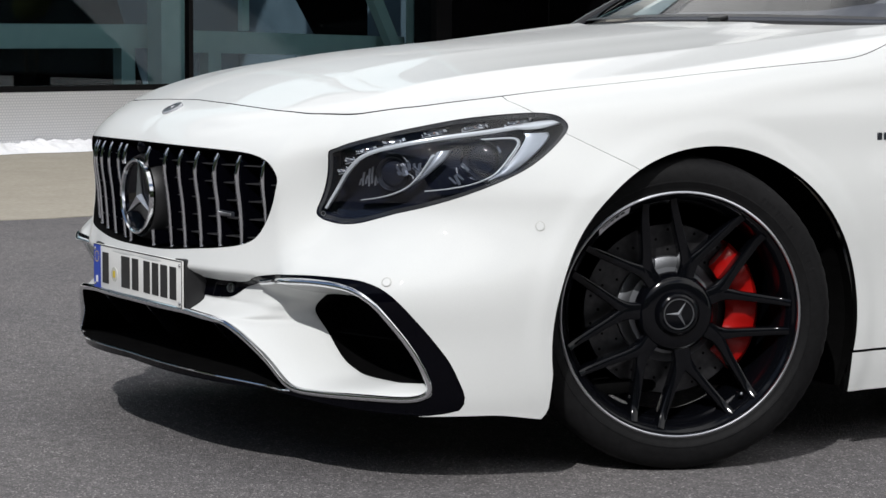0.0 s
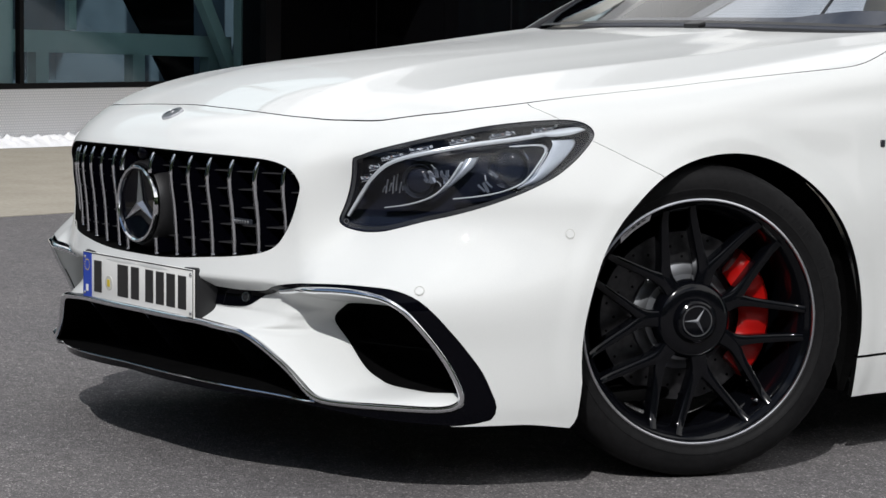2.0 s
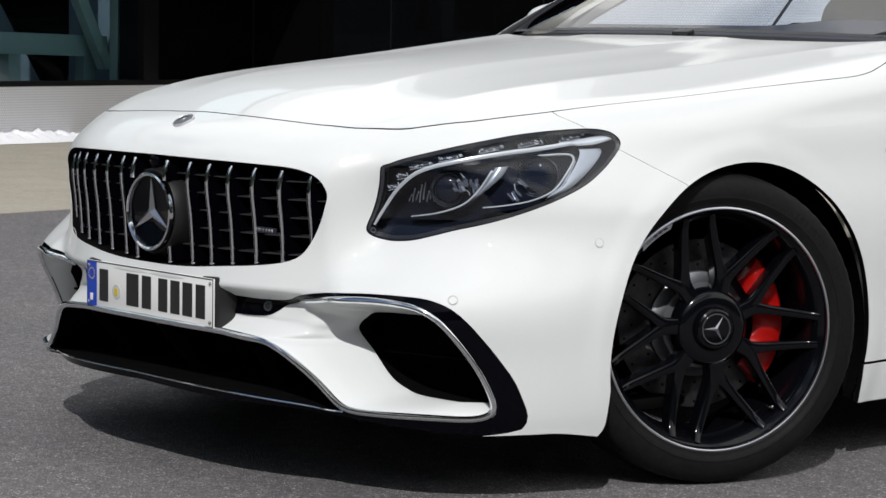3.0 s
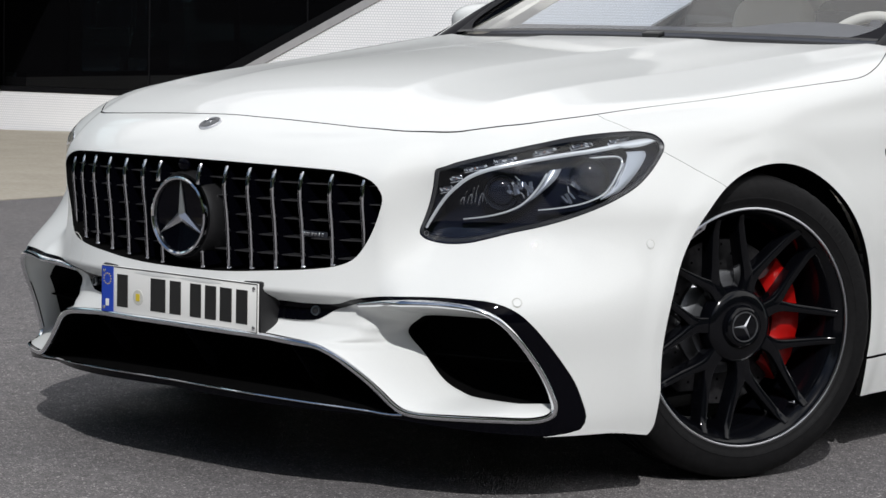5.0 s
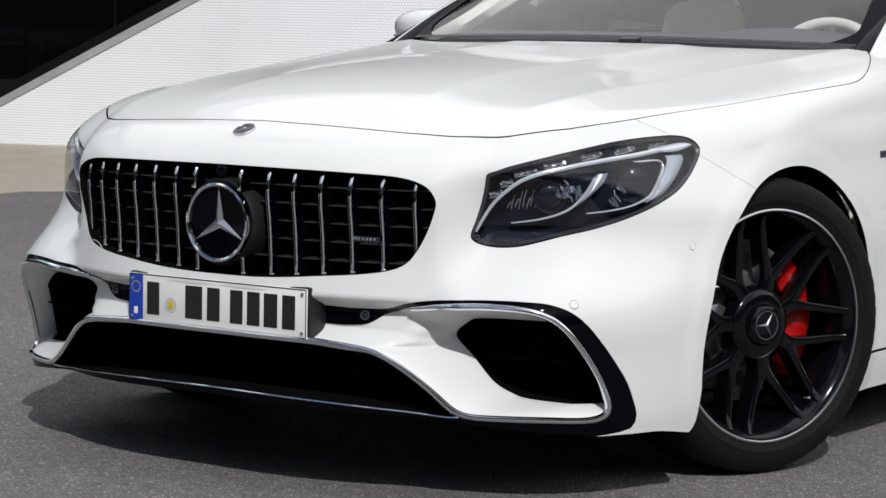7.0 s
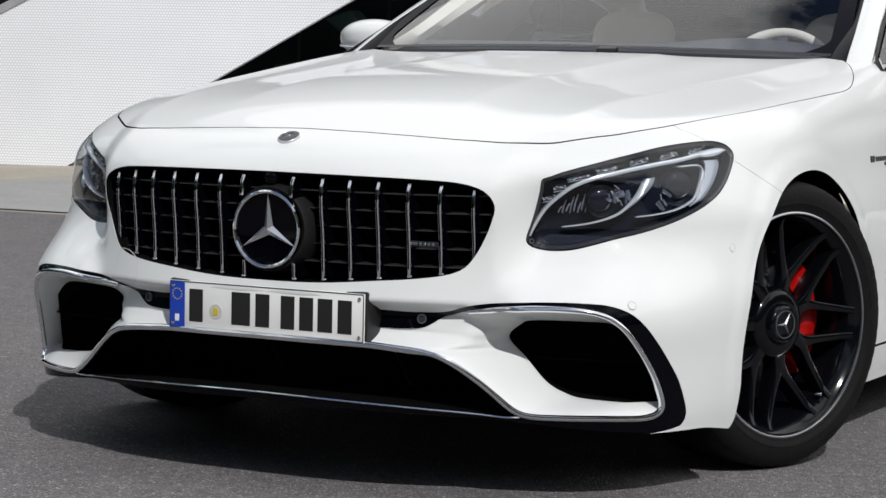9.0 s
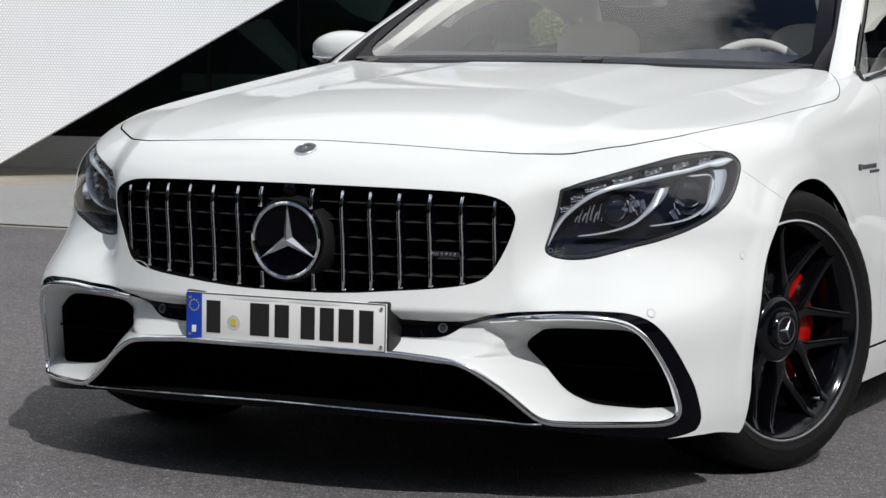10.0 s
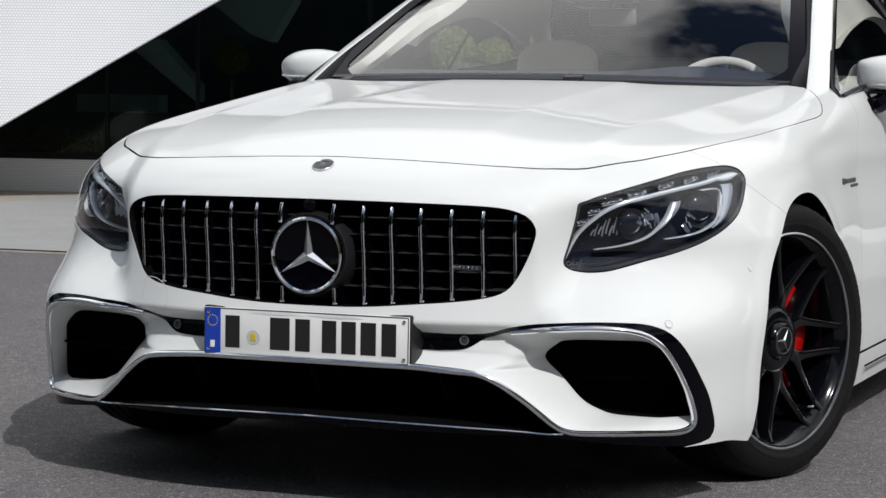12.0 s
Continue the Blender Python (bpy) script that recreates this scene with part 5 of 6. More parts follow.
for s in (1, -1):
    turn = (lambda d: d) if s > 0 else flipped
    t = np.linspace(1.80, 3.44, 30)
    p = met(np.stack([np.full(30, 0.5), t, np.full(30, 0.176)], 1), np.tile((1.0, 0, 0), (30, 1)), 0.9)
    part("sill_trim", turn(sweep(p + (0.006, 0, 0), np.tile((1.0, 0, 0), (30, 1)), round_profile(0.009, 0.004, 8))), CHROME, car)

# ---- glasshouse ----
def screen_at(u, t):
    """The windscreen: u across from -1 to 1, t from the foot to the roof."""
    u, t = np.broadcast_arrays(np.asarray(u, float), np.asarray(t, float))
    low = np.stack([0.755 * u, 1.63 + 0.145 * u * u, 1.002 - 0.012 * u * u], -1)
    high = np.stack([0.578 * u, 2.47 + 0.06 * u * u, 1.415 - 0.045 * u * u], -1)
    p = low + (high - low) * t[..., None]
    p[..., 2] += 0.030 * np.sin(t * math.pi) * (1 - 0.3 * u * u)
    return p


u, t = np.meshgrid(np.linspace(-1, 1, 41), np.linspace(0, 1, 25))
screen = part("windscreen", (screen_at(u, t).reshape(-1, 3), grid_faces(25, 41)), SCREEN, car, "raked clear windscreen")
screen.visible_shadow = False
for s in (1, -1):
    tt, kk = np.meshgrid(np.linspace(0, 1, 41), np.linspace(0, 1, 4))
    u0 = 0.945 - 0.11 * np.clip(1 - tt / 0.11, 0, 1) ** 2
    uu = (u0 + (1.01 - u0) * kk) * s
    part("screen_border", (screen_at(uu, tt).reshape(-1, 3) + (0, -0.0015, 0.0025), grid_faces(4, 41)), PILLAR_BLACK, screen)
uu, tt = np.meshgrid(np.linspace(-0.955, 0.955, 41), np.linspace(0, 0.014, 4))
part("screen_border", (screen_at(uu, tt).reshape(-1, 3) + (0, -0.0015, 0.0025), grid_faces(4, 41)), SATIN_BLACK, screen)
# cowl between bonnet and screen, with the washer jets
uu = np.linspace(-1, 1, 41)
foot = screen_at(uu, np.zeros(41))
lead = np.stack([uu * 0.76, 1.585 + 0.15 * uu * uu, 0.965 + 0 * uu], 1)
part("cowl", (np.concatenate([lead, foot + (0, 0.004, -0.006)]), grid_faces(2, 41)), SATIN_BLACK, car)
for x in (0.112,):
    y = 1.612 + 0.145 * (x / 0.755) ** 2
    part("washer_jet", box((x, y, 0.999), (0.058, 0.03, 0.014), 0.004, Matrix.Rotation(radians(14), 4, "X")), SATIN_BLACK, car)

# pillar edges: outer, where white meets the black strip, and the glass side
OUT_E = spline([(0.855, 1.66, 0.900), (0.817, 1.850, 1.008), (0.791, 1.972, 1.076), (0.762, 2.117, 1.146), (0.721, 2.310, 1.238), (0.690, 2.48, 1.305), (0.662, 2.70, 1.362), (0.648, 2.95, 1.385), (0.650, 3.2, 1.365), (0.675, 3.5, 1.28), (0.735, 3.95, 1.09)], 100)
MID_E = spline([(0.802, 1.595, 0.900), (0.768, 1.783, 1.007), (0.745, 1.911, 1.074), (0.706, 2.095, 1.162), (0.671, 2.263, 1.245), (0.640, 2.42, 1.315), (0.612, 2.65, 1.388), (0.600, 2.93, 1.412), (0.605, 3.2, 1.392), (0.640, 3.5, 1.30), (0.71, 3.95, 1.10)], 100)
IN_E = spline([(0.745, 1.60, 0.900), (0.714, 1.79, 1.006), (0.693, 1.95, 1.074), (0.661, 2.12, 1.162), (0.626, 2.284, 1.246), (0.590, 2.44, 1.320), (0.560, 2.66, 1.385), (0.550, 2.93, 1.412), (0.555, 3.2, 1.392), (0.590, 3.5, 1.30), (0.66, 3.95, 1.10)], 100)
TRIM_E = spline([(0.80, 1.86, 0.900), (0.725, 2.0, 0.994), (0.655, 2.09, 1.069), (0.600, 2.23, 1.150), (0.555, 2.35, 1.210), (0.52, 2.48, 1.280)], 46)


def loft(*rails):
    n = len(rails[0])
    return np.concatenate(rails), grid_faces(len(rails), n)


SIDE_LOW = spline([(0.866, 1.77, 0.955), (0.868, 2.1, 0.988), (0.866, 2.6, 1.008), (0.850, 3.0, 1.018), (0.815, 3.45, 1.05), (0.75, 3.8, 1.10)], 60)
SIDE_HIGH = spline([(0.836, 1.815, 0.985), (0.794, 2.005, 1.076), (0.765, 2.150, 1.146), (0.725, 2.342, 1.238), (0.694, 2.51, 1.298), (0.678, 2.70, 1.345), (0.664, 2.95, 1.362), (0.668, 3.2, 1.335), (0.690, 3.45, 1.25), (0.750, 3.78, 1.11)], 60)
for s in (1, -1):
    turn = (lambda d: d) if s > 0 else flipped
    bulge = (MID_E + OUT_E) / 2 + (0.001, -0.001, 0.002)
    part("roof_pillar", turn(loft(MID_E + (-0.010, 0.014, -0.012), MID_E + (-0.001, 0.001, -0.001), MID_E + (0.003, 0.002, 0.0), bulge, OUT_E + (-0.004, -0.004, 0.0), OUT_E, OUT_E + (-0.008, 0.030, -0.010))), PAINT, car)
    part("pillar_strip", turn(loft(IN_E + (0, 0.012, -0.008), IN_E, (IN_E + MID_E) / 2 + (0.002, -0.005, 0.004), MID_E + (-0.002, 0, 0))), PILLAR_BLACK, car, "gloss black strip beside the windscreen")
    start = spline(IN_E[:44] + (-0.002, 0.022, -0.008), 46)
    part("pillar_trim", turn(loft(start + (0.06, 0.05, 0), start, (start + TRIM_E) / 2 + (-0.012, -0.012, 0), TRIM_E, TRIM_E + (0.06, 0.03, -0.02))), LEATHER, car, "cream pillar trim")
    gl = np.concatenate([SIDE_LOW, (SIDE_LOW + SIDE_HIGH) / 2 + (0.012, 0, 0), SIDE_HIGH])
    pane = part("side_window", turn((gl, grid_faces(3, 60))), SCREEN, car)
    pane.visible_shadow = False
    ringp = np.concatenate([SIDE_LOW, SIDE_HIGH[::-1]])
    part("window_divider", turn(sweep(spline([(0.835, 3.02, 1.005), (0.775, 3.13, 1.18), (0.700, 3.23, 1.315)], 10), np.tile((0.9, 0, 0.43), (10, 1)), round_profile(0.006, 0.005, 8))), DEEP_BLACK, pane)
    part("window_frame", turn(sweep(ringp, np.tile((0.9, 0, 0.43), (len(ringp), 1)), round_profile(0.007, 0.006, 8), True)), GLOSS_BLACK, pane)
    part("belt_panel", turn((np.concatenate([SIDE_LOW + (0.0, 0, -0.004), np.stack([np.full(60, 0.845), SIDE_LOW[:, 1], np.full(60, 0.90)], 1)]), grid_faces(2, 60))), SATIN_BLACK, car)
    # door mirror
    mc = Vector((0.970, 2.155, 1.028))
    bm = bmesh.new()
    bmesh.ops.create_uvsphere(bm, u_segments=40, v_segments=24, radius=1.0)
    for v in bm.verts:
        x, y, z = v.co
        blunt = max(0.0, -x) ** 2
        sx = 0.126 * math.copysign(abs(x) ** 0.88, x) - 0.010 * blunt
        sz = 0.058 * math.copysign(abs(z) ** (0.8 - 0.45 * blunt), z) * (1 - (0.42 if z > 0 else 0.0) * max(0.0, (x + 0.4) / 1.4) ** 2)
        sy = 0.085 * y if y < 0 else 0.030 * y
        v.co = mc + Vector((sx, sy + 0.035 * x * x + 0.02 * x, sz))
    mir = part("door_mirror", turn(raw(bm)), PAINT, car, "white door mirror")
    part("mirror_stalk", turn(sweep(spline([(0.868, 2.10, 0.948), (0.888, 2.11, 0.930), (0.925, 2.125, 0.945), (0.95, 2.135, 0.978)], 12), np.tile((0, -1.0, 0.1), (12, 1)), [(-0.026, -0.03), (-0.026, 0.02), (-0.010, 0.036), (0.014, 0.034), (0.026, 0.0), (0.022, -0.03)])), GLOSS_BLACK, mir)
    ind = spline([(0.885, 2.104, 0.998), (0.940, 2.078, 0.994), (1.000, 2.084, 0.994), (1.060, 2.124, 0.998)], 24)
    part("indicator", turn(sweep(ind, np.tile((0, -1.0, 0), (24, 1)), round_profile(0.0042, 0.005, 8))), JEWEL, mir, "clear indicator strip")
    part("mirror_foot", turn(raw(box((0.955, 2.135, 0.974), (0.15, 0.08, 0.014), 0.007))), GLOSS_BLACK, mir)
    # maker's bar on the wing, kept plain
    for y, z, w, h in [(1.452, 0.726, 0.014, 0.017), (1.472, 0.726, 0.014, 0.017)] + [(1.503 + 0.0215 * k, 0.7255, 0.016, 0.012) for k in range(8)] + [(1.585 + 0.0165 * k, 0.711, 0.012, 0.008) for k in range(7)]:
        p = met(np.array([[0.5 * s, y, z]]), np.array([[1.0 * s, 0, 0]]), 0.9)[0]
        part("wing_badge", box(p + np.array((0.001 * s, 0, 0)), (0.004, w, h), 0.001, None, 1), BADGE_DARK, car)

u, t = np.meshgrid(np.linspace(-1, 1, 25), np.linspace(0, 1, 30))
y = 2.47 + 1.0 * t
roof = np.stack([(0.60 + 0.02 * np.sin(t * math.pi)) * u, y + 0.05 * u * u * (1 - 2 * t), 1.415 + 0.022 * np.sin(t * math.pi * 0.8) - 0.045 * u * u - 0.06 * t ** 3], -1).reshape(-1, 3)
part("roof", (np.concatenate([roof, roof - (0, 0, 0.02)]), grid_faces(30, 25) + [tuple(i + 750 for i in reversed(f)) for f in grid_faces(30, 25)]), PAINT, car)
t2 = np.linspace(0, 1, 12)
u2, tt = np.meshgrid(np.linspace(-1, 1, 21), t2)
rear = np.stack([(0.60 + 0.10 * tt) * u2, 3.45 + 0.42 * tt, 1.372 - 0.31 * tt - 0.045 * u2 * u2 * (1 - tt)], -1).reshape(-1, 3)
part("rear_window", (rear, grid_faces(12, 21)), GLOSS_BLACK, car)

# ---- cabin ----
part("cabin_floor", box((0, 2.7, 0.30), (1.62, 2.3, 0.05), 0.02), DASH, car)
part("parcel_shelf", box((0, 3.62, 0.98), (1.4, 0.5, 0.05), 0.02), DASH, car)
u, t = np.meshgrid(np.linspace(-1, 1, 33), np.linspace(0, 1, 14))
dash = np.stack([0.77 * u, 1.66 + 0.17 * u * u + 0.52 * t - 0.05 * u * u * t, 0.972 + 0.050 * np.sin(np.clip(t, 0, 1) * math.pi * 0.75) - 0.17 * np.clip(t - 0.75, 0, 1) * 2 + 0.022 * np.exp(-((u - 0.49) / 0.22) ** 2) * np.sin(t * math.pi)], -1).reshape(-1, 3)
part("dashboard", (dash, grid_faces(14, 33)), DASH, car, "dark leather dashboard")
for s in (1, -1):
    part("door_card", box((0.835 * s, 2.5, 0.72), (0.03, 1.6, 0.48), 0.012), LEATHER, car)
ang = np.linspace(0, 2 * math.pi, 48, endpoint=False)
sw = Matrix.Translation((0.38, 2.262, 0.895)) @ Matrix.Rotation(radians(-22), 4, "X")
ringv = np.stack([0.186 * np.cos(ang), np.zeros(48), 0.180 * np.sin(ang)], 1)
rim_sw = moved(sweep(ringv, np.tile((0, 1.0, 0), (48, 1)), round_profile(0.0165, 0.0165, 10), True), sw)
stw = part("steering_wheel", rim_sw, LEATHER, car, "cream leather steering wheel")
part("airbag_pad", raw(box((0.38, 2.275, 0.895), (0.17, 0.05, 0.12), 0.02, Matrix.Rotation(radians(-22), 4, "X"))), DASH, stw)
for a in (0, 180, -90):
    part("wheel_spoke", moved(raw(box((0.11, 0, 0), (0.14, 0.018, 0.035), 0.006)), sw @ Matrix.Rotation(radians(a), 4, "Y")), DASH, stw)


def seat_shape(rx, rz, depth, n=2.6):
    """A padded shield: half-breadth rx, half-height rz."""
    a = np.linspace(0, 2 * math.pi, 56, endpoint=False)
    edge_ = np.stack([rx * np.sign(np.cos(a)) * np.abs(np.cos(a)) ** (2 / n), rz * np.sign(np.sin(a)) * np.abs(np.sin(a)) ** (2 / n)], 1)
    rows_ = []
    for s_, d in ((0.02, -depth), (0.5, -depth * 0.98), (0.8, -depth * 0.85), (0.95, -depth * 0.5), (1.0, 0.0), (0.95, depth * 0.5), (0.8, depth * 0.8), (0.02, depth)):
        rows_.append(np.stack([edge_[:, 0] * s_, np.full(56, d), edge_[:, 1] * s_], 1))
    return np.concatenate(rows_), [tuple(reversed(f)) for f in grid_faces(8, 56, False, True)]


for x in (0.38, -0.38):
    lean_ = Matrix.Rotation(radians(-16), 4, "X")
    st = part("front_seat", moved(seat_shape(0.25, 0.36, 0.07), Matrix.Translation((x, 2.84, 0.70)) @ lean_), LEATHER, car, "cream leather seat")
    part("headrest", moved(seat_shape(0.150, 0.095, 0.05), Matrix.Translation((x, 2.945, 1.045)) @ lean_), LEATHER, st)
    part("seat_cushion", raw(box((x, 2.6, 0.45), (0.5, 0.5, 0.16), 0.05)), LEATHER, st)
arch_low = spline([(0.70, 2.40, 1.10), (0.70, 2.52, 1.143), (0.70, 2.68, 1.181), (0.70, 2.90, 1.214), (0.70, 3.136, 1.211), (0.70, 3.322, 1.180), (0.705, 3.516, 1.136), (0.71, 3.70, 1.07)], 40)
arch_high = spline([(0.555, 2.42, 1.315), (0.545, 2.65, 1.372), (0.540, 2.93, 1.396), (0.545, 3.2, 1.376), (0.575, 3.42, 1.318), (0.62, 3.6, 1.245), (0.66, 3.80, 1.150)], 40)
for s in (1, -1):
    turn = (lambda d: d) if s > 0 else flipped
    part("cabin_side_trim", turn(loft(arch_high, (arch_high + arch_low) / 2 + (0.018, 0, 0.012), arch_low, arch_low + (0.03, 0, 0.01))), LEATHER, car, "cream trim over the side window")
part("rear_bench", box((0, 3.35, 0.70), (1.3, 0.22, 0.66), 0.06), LEATHER, car)
part("rear_shelf_wall", box((0, 3.60, 1.03), (1.36, 0.1, 0.12), 0.03), DASH, car)
part("headliner", box((0, 2.95, 1.355), (1.10, 0.9, 0.012), 0.004), LEATHER, car)
console = part("overhead_console", box((0.0, 2.22, 1.262), (0.245, 0.12, 0.040), 0.014), SATIN_BLACK, car, "dark sensor housing under the roof")
part("console_step", raw(box((-0.012, 2.20, 1.238), (0.125, 0.09, 0.030), 0.010)), SATIN_BLACK, console)
part("rear_view_mirror", box((0.030, 2.26, 1.198), (0.155, 0.028, 0.056), 0.012), TAUPE, car, "cream-backed rear-view mirror")
for s in (1, -1):
    part("sun_visor", box((0.30 * s, 2.49, 1.372), (0.40, 0.15, 0.018), 0.007), LEATHER, car)

# ---- ground ----
GROUND = -0.012
ground = part("ground", (np.array([(-600, -600, GROUND), (600, -600, GROUND), (600, 600, GROUND), (-600, 600, GROUND)], float), [(0, 1, 2, 3)]), ASPHALT, None, smooth=False)
tagged(ground, "dark grey worn asphalt yard", "ground", kind="structure")

# plan of the building: the front runs along U from corner O, the side wing runs along N
U, N, O = Vector((0.976, 0.217, 0)), Vector((0.217, -0.976, 0)), Vector((-13.4, 9.592, 0))
UP = Vector((0, 0, 1))


def at(s, z, back=0.0):
    """A place on the front: s along it, z up, back metres behind its face."""
    return O + U * s - N * back + UP * z


def wing_at(r, z, back=0.0):
    """A place on the side wing: r from the corner, back metres behind its glass."""
    return O + N * r - U * back + UP * z


def slab(name, place, outline, front, thick, mat, parent, label=""):
    """An outline (along, z) given thickness behind the face, with a UV map in metres."""
    k = len(outline)
    v = [place(a, z, front) for a, z in outline] + [place(a, z, front + thick) for a, z in outline]
    f = [tuple(range(k)), tuple(range(2 * k - 1, k - 1, -1))] + [(i, k + i, k + (i + 1) % k, (i + 1) % k) for i in range(k)]
    me = meshed(name, v, f, mat, False)
    bm = bmesh.new()
    bm.from_mesh(me)
    bmesh.ops.recalc_face_normals(bm, faces=bm.faces)
    bm.to_mesh(me)
    bm.free()
    uv = me.uv_layers.new(name="metres")
    for lp_ in me.loops:
        i = lp_.vertex_index % k
        uv.data[lp_.index].uv = outline[i]
    ob = new(name, me)
    if parent is not None:
        hung(ob, parent)
    return tagged(ob, label)


def rect(a0, a1, z0, z1):
    return [(a0, z0), (a1, z0), (a1, z1), (a0, z1)]


TOP = 7.5
front = thing("building_front", tuple(O), "white perforated metal facade with slanting dark windows", "building", kind="structure")
side_wing = thing("building_wing", tuple(O), "glazed wing with a low perforated plinth", "building", kind="structure")

# slanting white panel between the two dark windows
slab("slanted_panel", at, [(1.72, GROUND), (4.86, GROUND), (18.0, TOP), (17.1, TOP)], 0.0, 0.06, SCREEN_CLADDING, front, "white perforated cladding")
# reveal along the panel's left edge; its shade is painted in as grey
slab("panel_reveal", at, [(1.66, GROUND), (1.80, GROUND), (17.18, TOP), (17.0, TOP)], -0.012, 0.30, SHADE_GREY, front, "metal edge strip, its shade painted in as grey")
slab("window_edge", at, [(2.15, 0.345), (2.37, 0.345), (17.0, TOP), (16.82, TOP)], 0.10, 0.20, FRAME_BLACK, front)
# left of it: plinth and black glass
slab("plinth", at, rect(-0.2, 3.4, GROUND, 0.345), 0.22, 0.2, CLADDING, front, "low white perforated plinth")
slab("dark_window", at, [(-0.2, 0.345), (2.6, 0.345), (17.25, TOP), (-0.2, TOP)], 0.30, 0.05, DARK_PANE, front, "black reflecting glass")
slab("window_frame", at, rect(-0.2, 3.4, 0.340, 0.385), 0.215, 0.08, FRAME_BLACK, front)
for s in (0.15, 1.78, 3.42):
    slab("mullion", at, rect(s - 0.006, s + 0.006, 0.385, TOP), 0.292, 0.02, FRAME_BLACK, front)
# right of it, set back: plinth in the shade and dark glass
slab("plinth", at, rect(3.0, 30, GROUND, 0.32), 1.40, 0.2, CLADDING, front)
set_pane = slab("dark_window", at, rect(3.0, 30, 0.32, TOP), 1.48, 0.012, SET_BACK_PANE, front, "dark tinted set-back glass")
set_pane.visible_shadow = False
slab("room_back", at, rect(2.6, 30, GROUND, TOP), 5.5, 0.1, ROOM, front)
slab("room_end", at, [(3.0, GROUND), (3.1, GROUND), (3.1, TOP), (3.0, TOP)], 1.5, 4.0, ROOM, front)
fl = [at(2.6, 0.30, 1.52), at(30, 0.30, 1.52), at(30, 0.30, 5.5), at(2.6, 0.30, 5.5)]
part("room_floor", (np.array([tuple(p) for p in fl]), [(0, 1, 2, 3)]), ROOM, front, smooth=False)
slab("stair_slab", at, [(6.44, 1.26), (6.66, 1.34), (7.01, 0.96), (7.01, 0.81)], 1.95, 0.3, BEAM, front, "pale slanting stair slab")
slab("stair_slab", at, [(7.10, 1.68), (7.86, 1.69), (7.65, 1.33), (7.47, 1.40)], 1.95, 0.3, BEAM, front)
slab("bench", at, rect(5.75, 6.5, 0.70, 0.86), 2.6, 0.3, BEAM, front)
slab("window_frame", at, rect(3.0, 30, 0.315, 0.365), 1.395, 0.09, FRAME_BLACK, front)
for s in (6.37, 7.15, 8.6, 10.1, 11.6):
    slab("mullion", at, rect(s - 0.014, s + 0.014, 0.365, TOP), 1.455, 0.03, FRAME_BLACK, front)
slab("parapet", at, rect(-0.4, 30, TOP, TOP + 0.7), -0.02, 0.30, CLADDING, front)
slab("roof", at, rect(-0.4, 30, TOP, TOP + 0.3), 1.44, 4.3, SHADE_GREY, front)

# the side wing
slab("plinth", wing_at, rect(0.2, 22, GROUND, 0.455), 0.0, 0.25, CLADDING, side_wing, "perforated plinth in the shade")
slab("window_frame", wing_at, rect(0.2, 22, 0.455, 0.500), -0.006, 0.12, FRAME_BLACK, side_wing)
slab("corner_post", wing_at, rect(0.83, 1.02, 0.5, TOP), -0.02, 0.3, FRAME_BLACK, side_wing)
slab("dark_window", wing_at, rect(-0.45, 0.85, 0.5, TOP), 0.02, 0.04, DARK_PANE, side_wing)
for r in (3.77, 6.8, 9.8, 12.8, 15.8, 18.8):
    slab("mullion", wing_at, rect(r - 0.022, r + 0.022, 0.5, TOP), -0.004, 0.06, FRAME_BLACK, side_wing)
edges = [0.96, 3.74, 6.77, 9.77, 12.77, 15.77, 18.77, 21.8]
for a, b in zip(edges, edges[1:]):
    slab("pane", wing_at, rect(a + 0.06, b, 0.5, TOP), 0.05, 0.012, PANE, side_wing, "tinted window pane").visible_shadow = False
slab("parapet", wing_at, rect(-0.5, 22, TOP, TOP + 0.7), -0.02, 0.3, CLADDING, side_wing)
# unseen overhang, added only to keep the sun off the plinth
slab("canopy", wing_at, rect(-0.5, 22, 3.05, 3.35), -1.80, 1.79, SHADE_GREY, side_wing, "grey canopy that shades the wing\u0027s foot")
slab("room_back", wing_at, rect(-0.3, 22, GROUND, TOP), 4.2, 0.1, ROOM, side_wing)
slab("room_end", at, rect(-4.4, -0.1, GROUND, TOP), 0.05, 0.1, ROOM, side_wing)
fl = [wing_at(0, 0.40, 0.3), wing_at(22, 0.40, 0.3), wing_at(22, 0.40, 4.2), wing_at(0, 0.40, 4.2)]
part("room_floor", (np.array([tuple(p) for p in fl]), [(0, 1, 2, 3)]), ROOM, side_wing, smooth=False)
# pale beams and struts behind the panes
slab("beam", wing_at, rect(3.58, 10.5, 0.785, 0.985), 0.75, 0.2, BEAM, side_wing, "pale green steel beam")
slab("beam", wing_at, [(0.70, 0.69), (3.40, 0.75), (3.40, 0.94), (0.70, 0.88)], 0.76, 0.2, BEAM, side_wing, "pale green steel beam")
for r in (0.90, 1.82, 2.92, 3.84, 5.3, 6.4):
    slab("post", wing_at, rect(r - 0.07, r + 0.07, 0.40, 0.74 if r < 2.5 else 0.80), 0.78, 0.12, BEAM, side_wing)
slab("column", wing_at, rect(3.46, 3.70, 0.40, TOP), 0.50, 0.2, BEAM, side_wing, "pale round-edged column")
slab("column", wing_at, rect(0.745, 0.875, 0.40, TOP), 0.45, 0.1, BEAM, side_wing)
slab("strut", wing_at, [(0.80, 0.58), (0.92, 0.58), (2.20, 2.9), (2.06, 2.9)], 0.56, 0.1, BEAM, side_wing, "slanting steel strut")
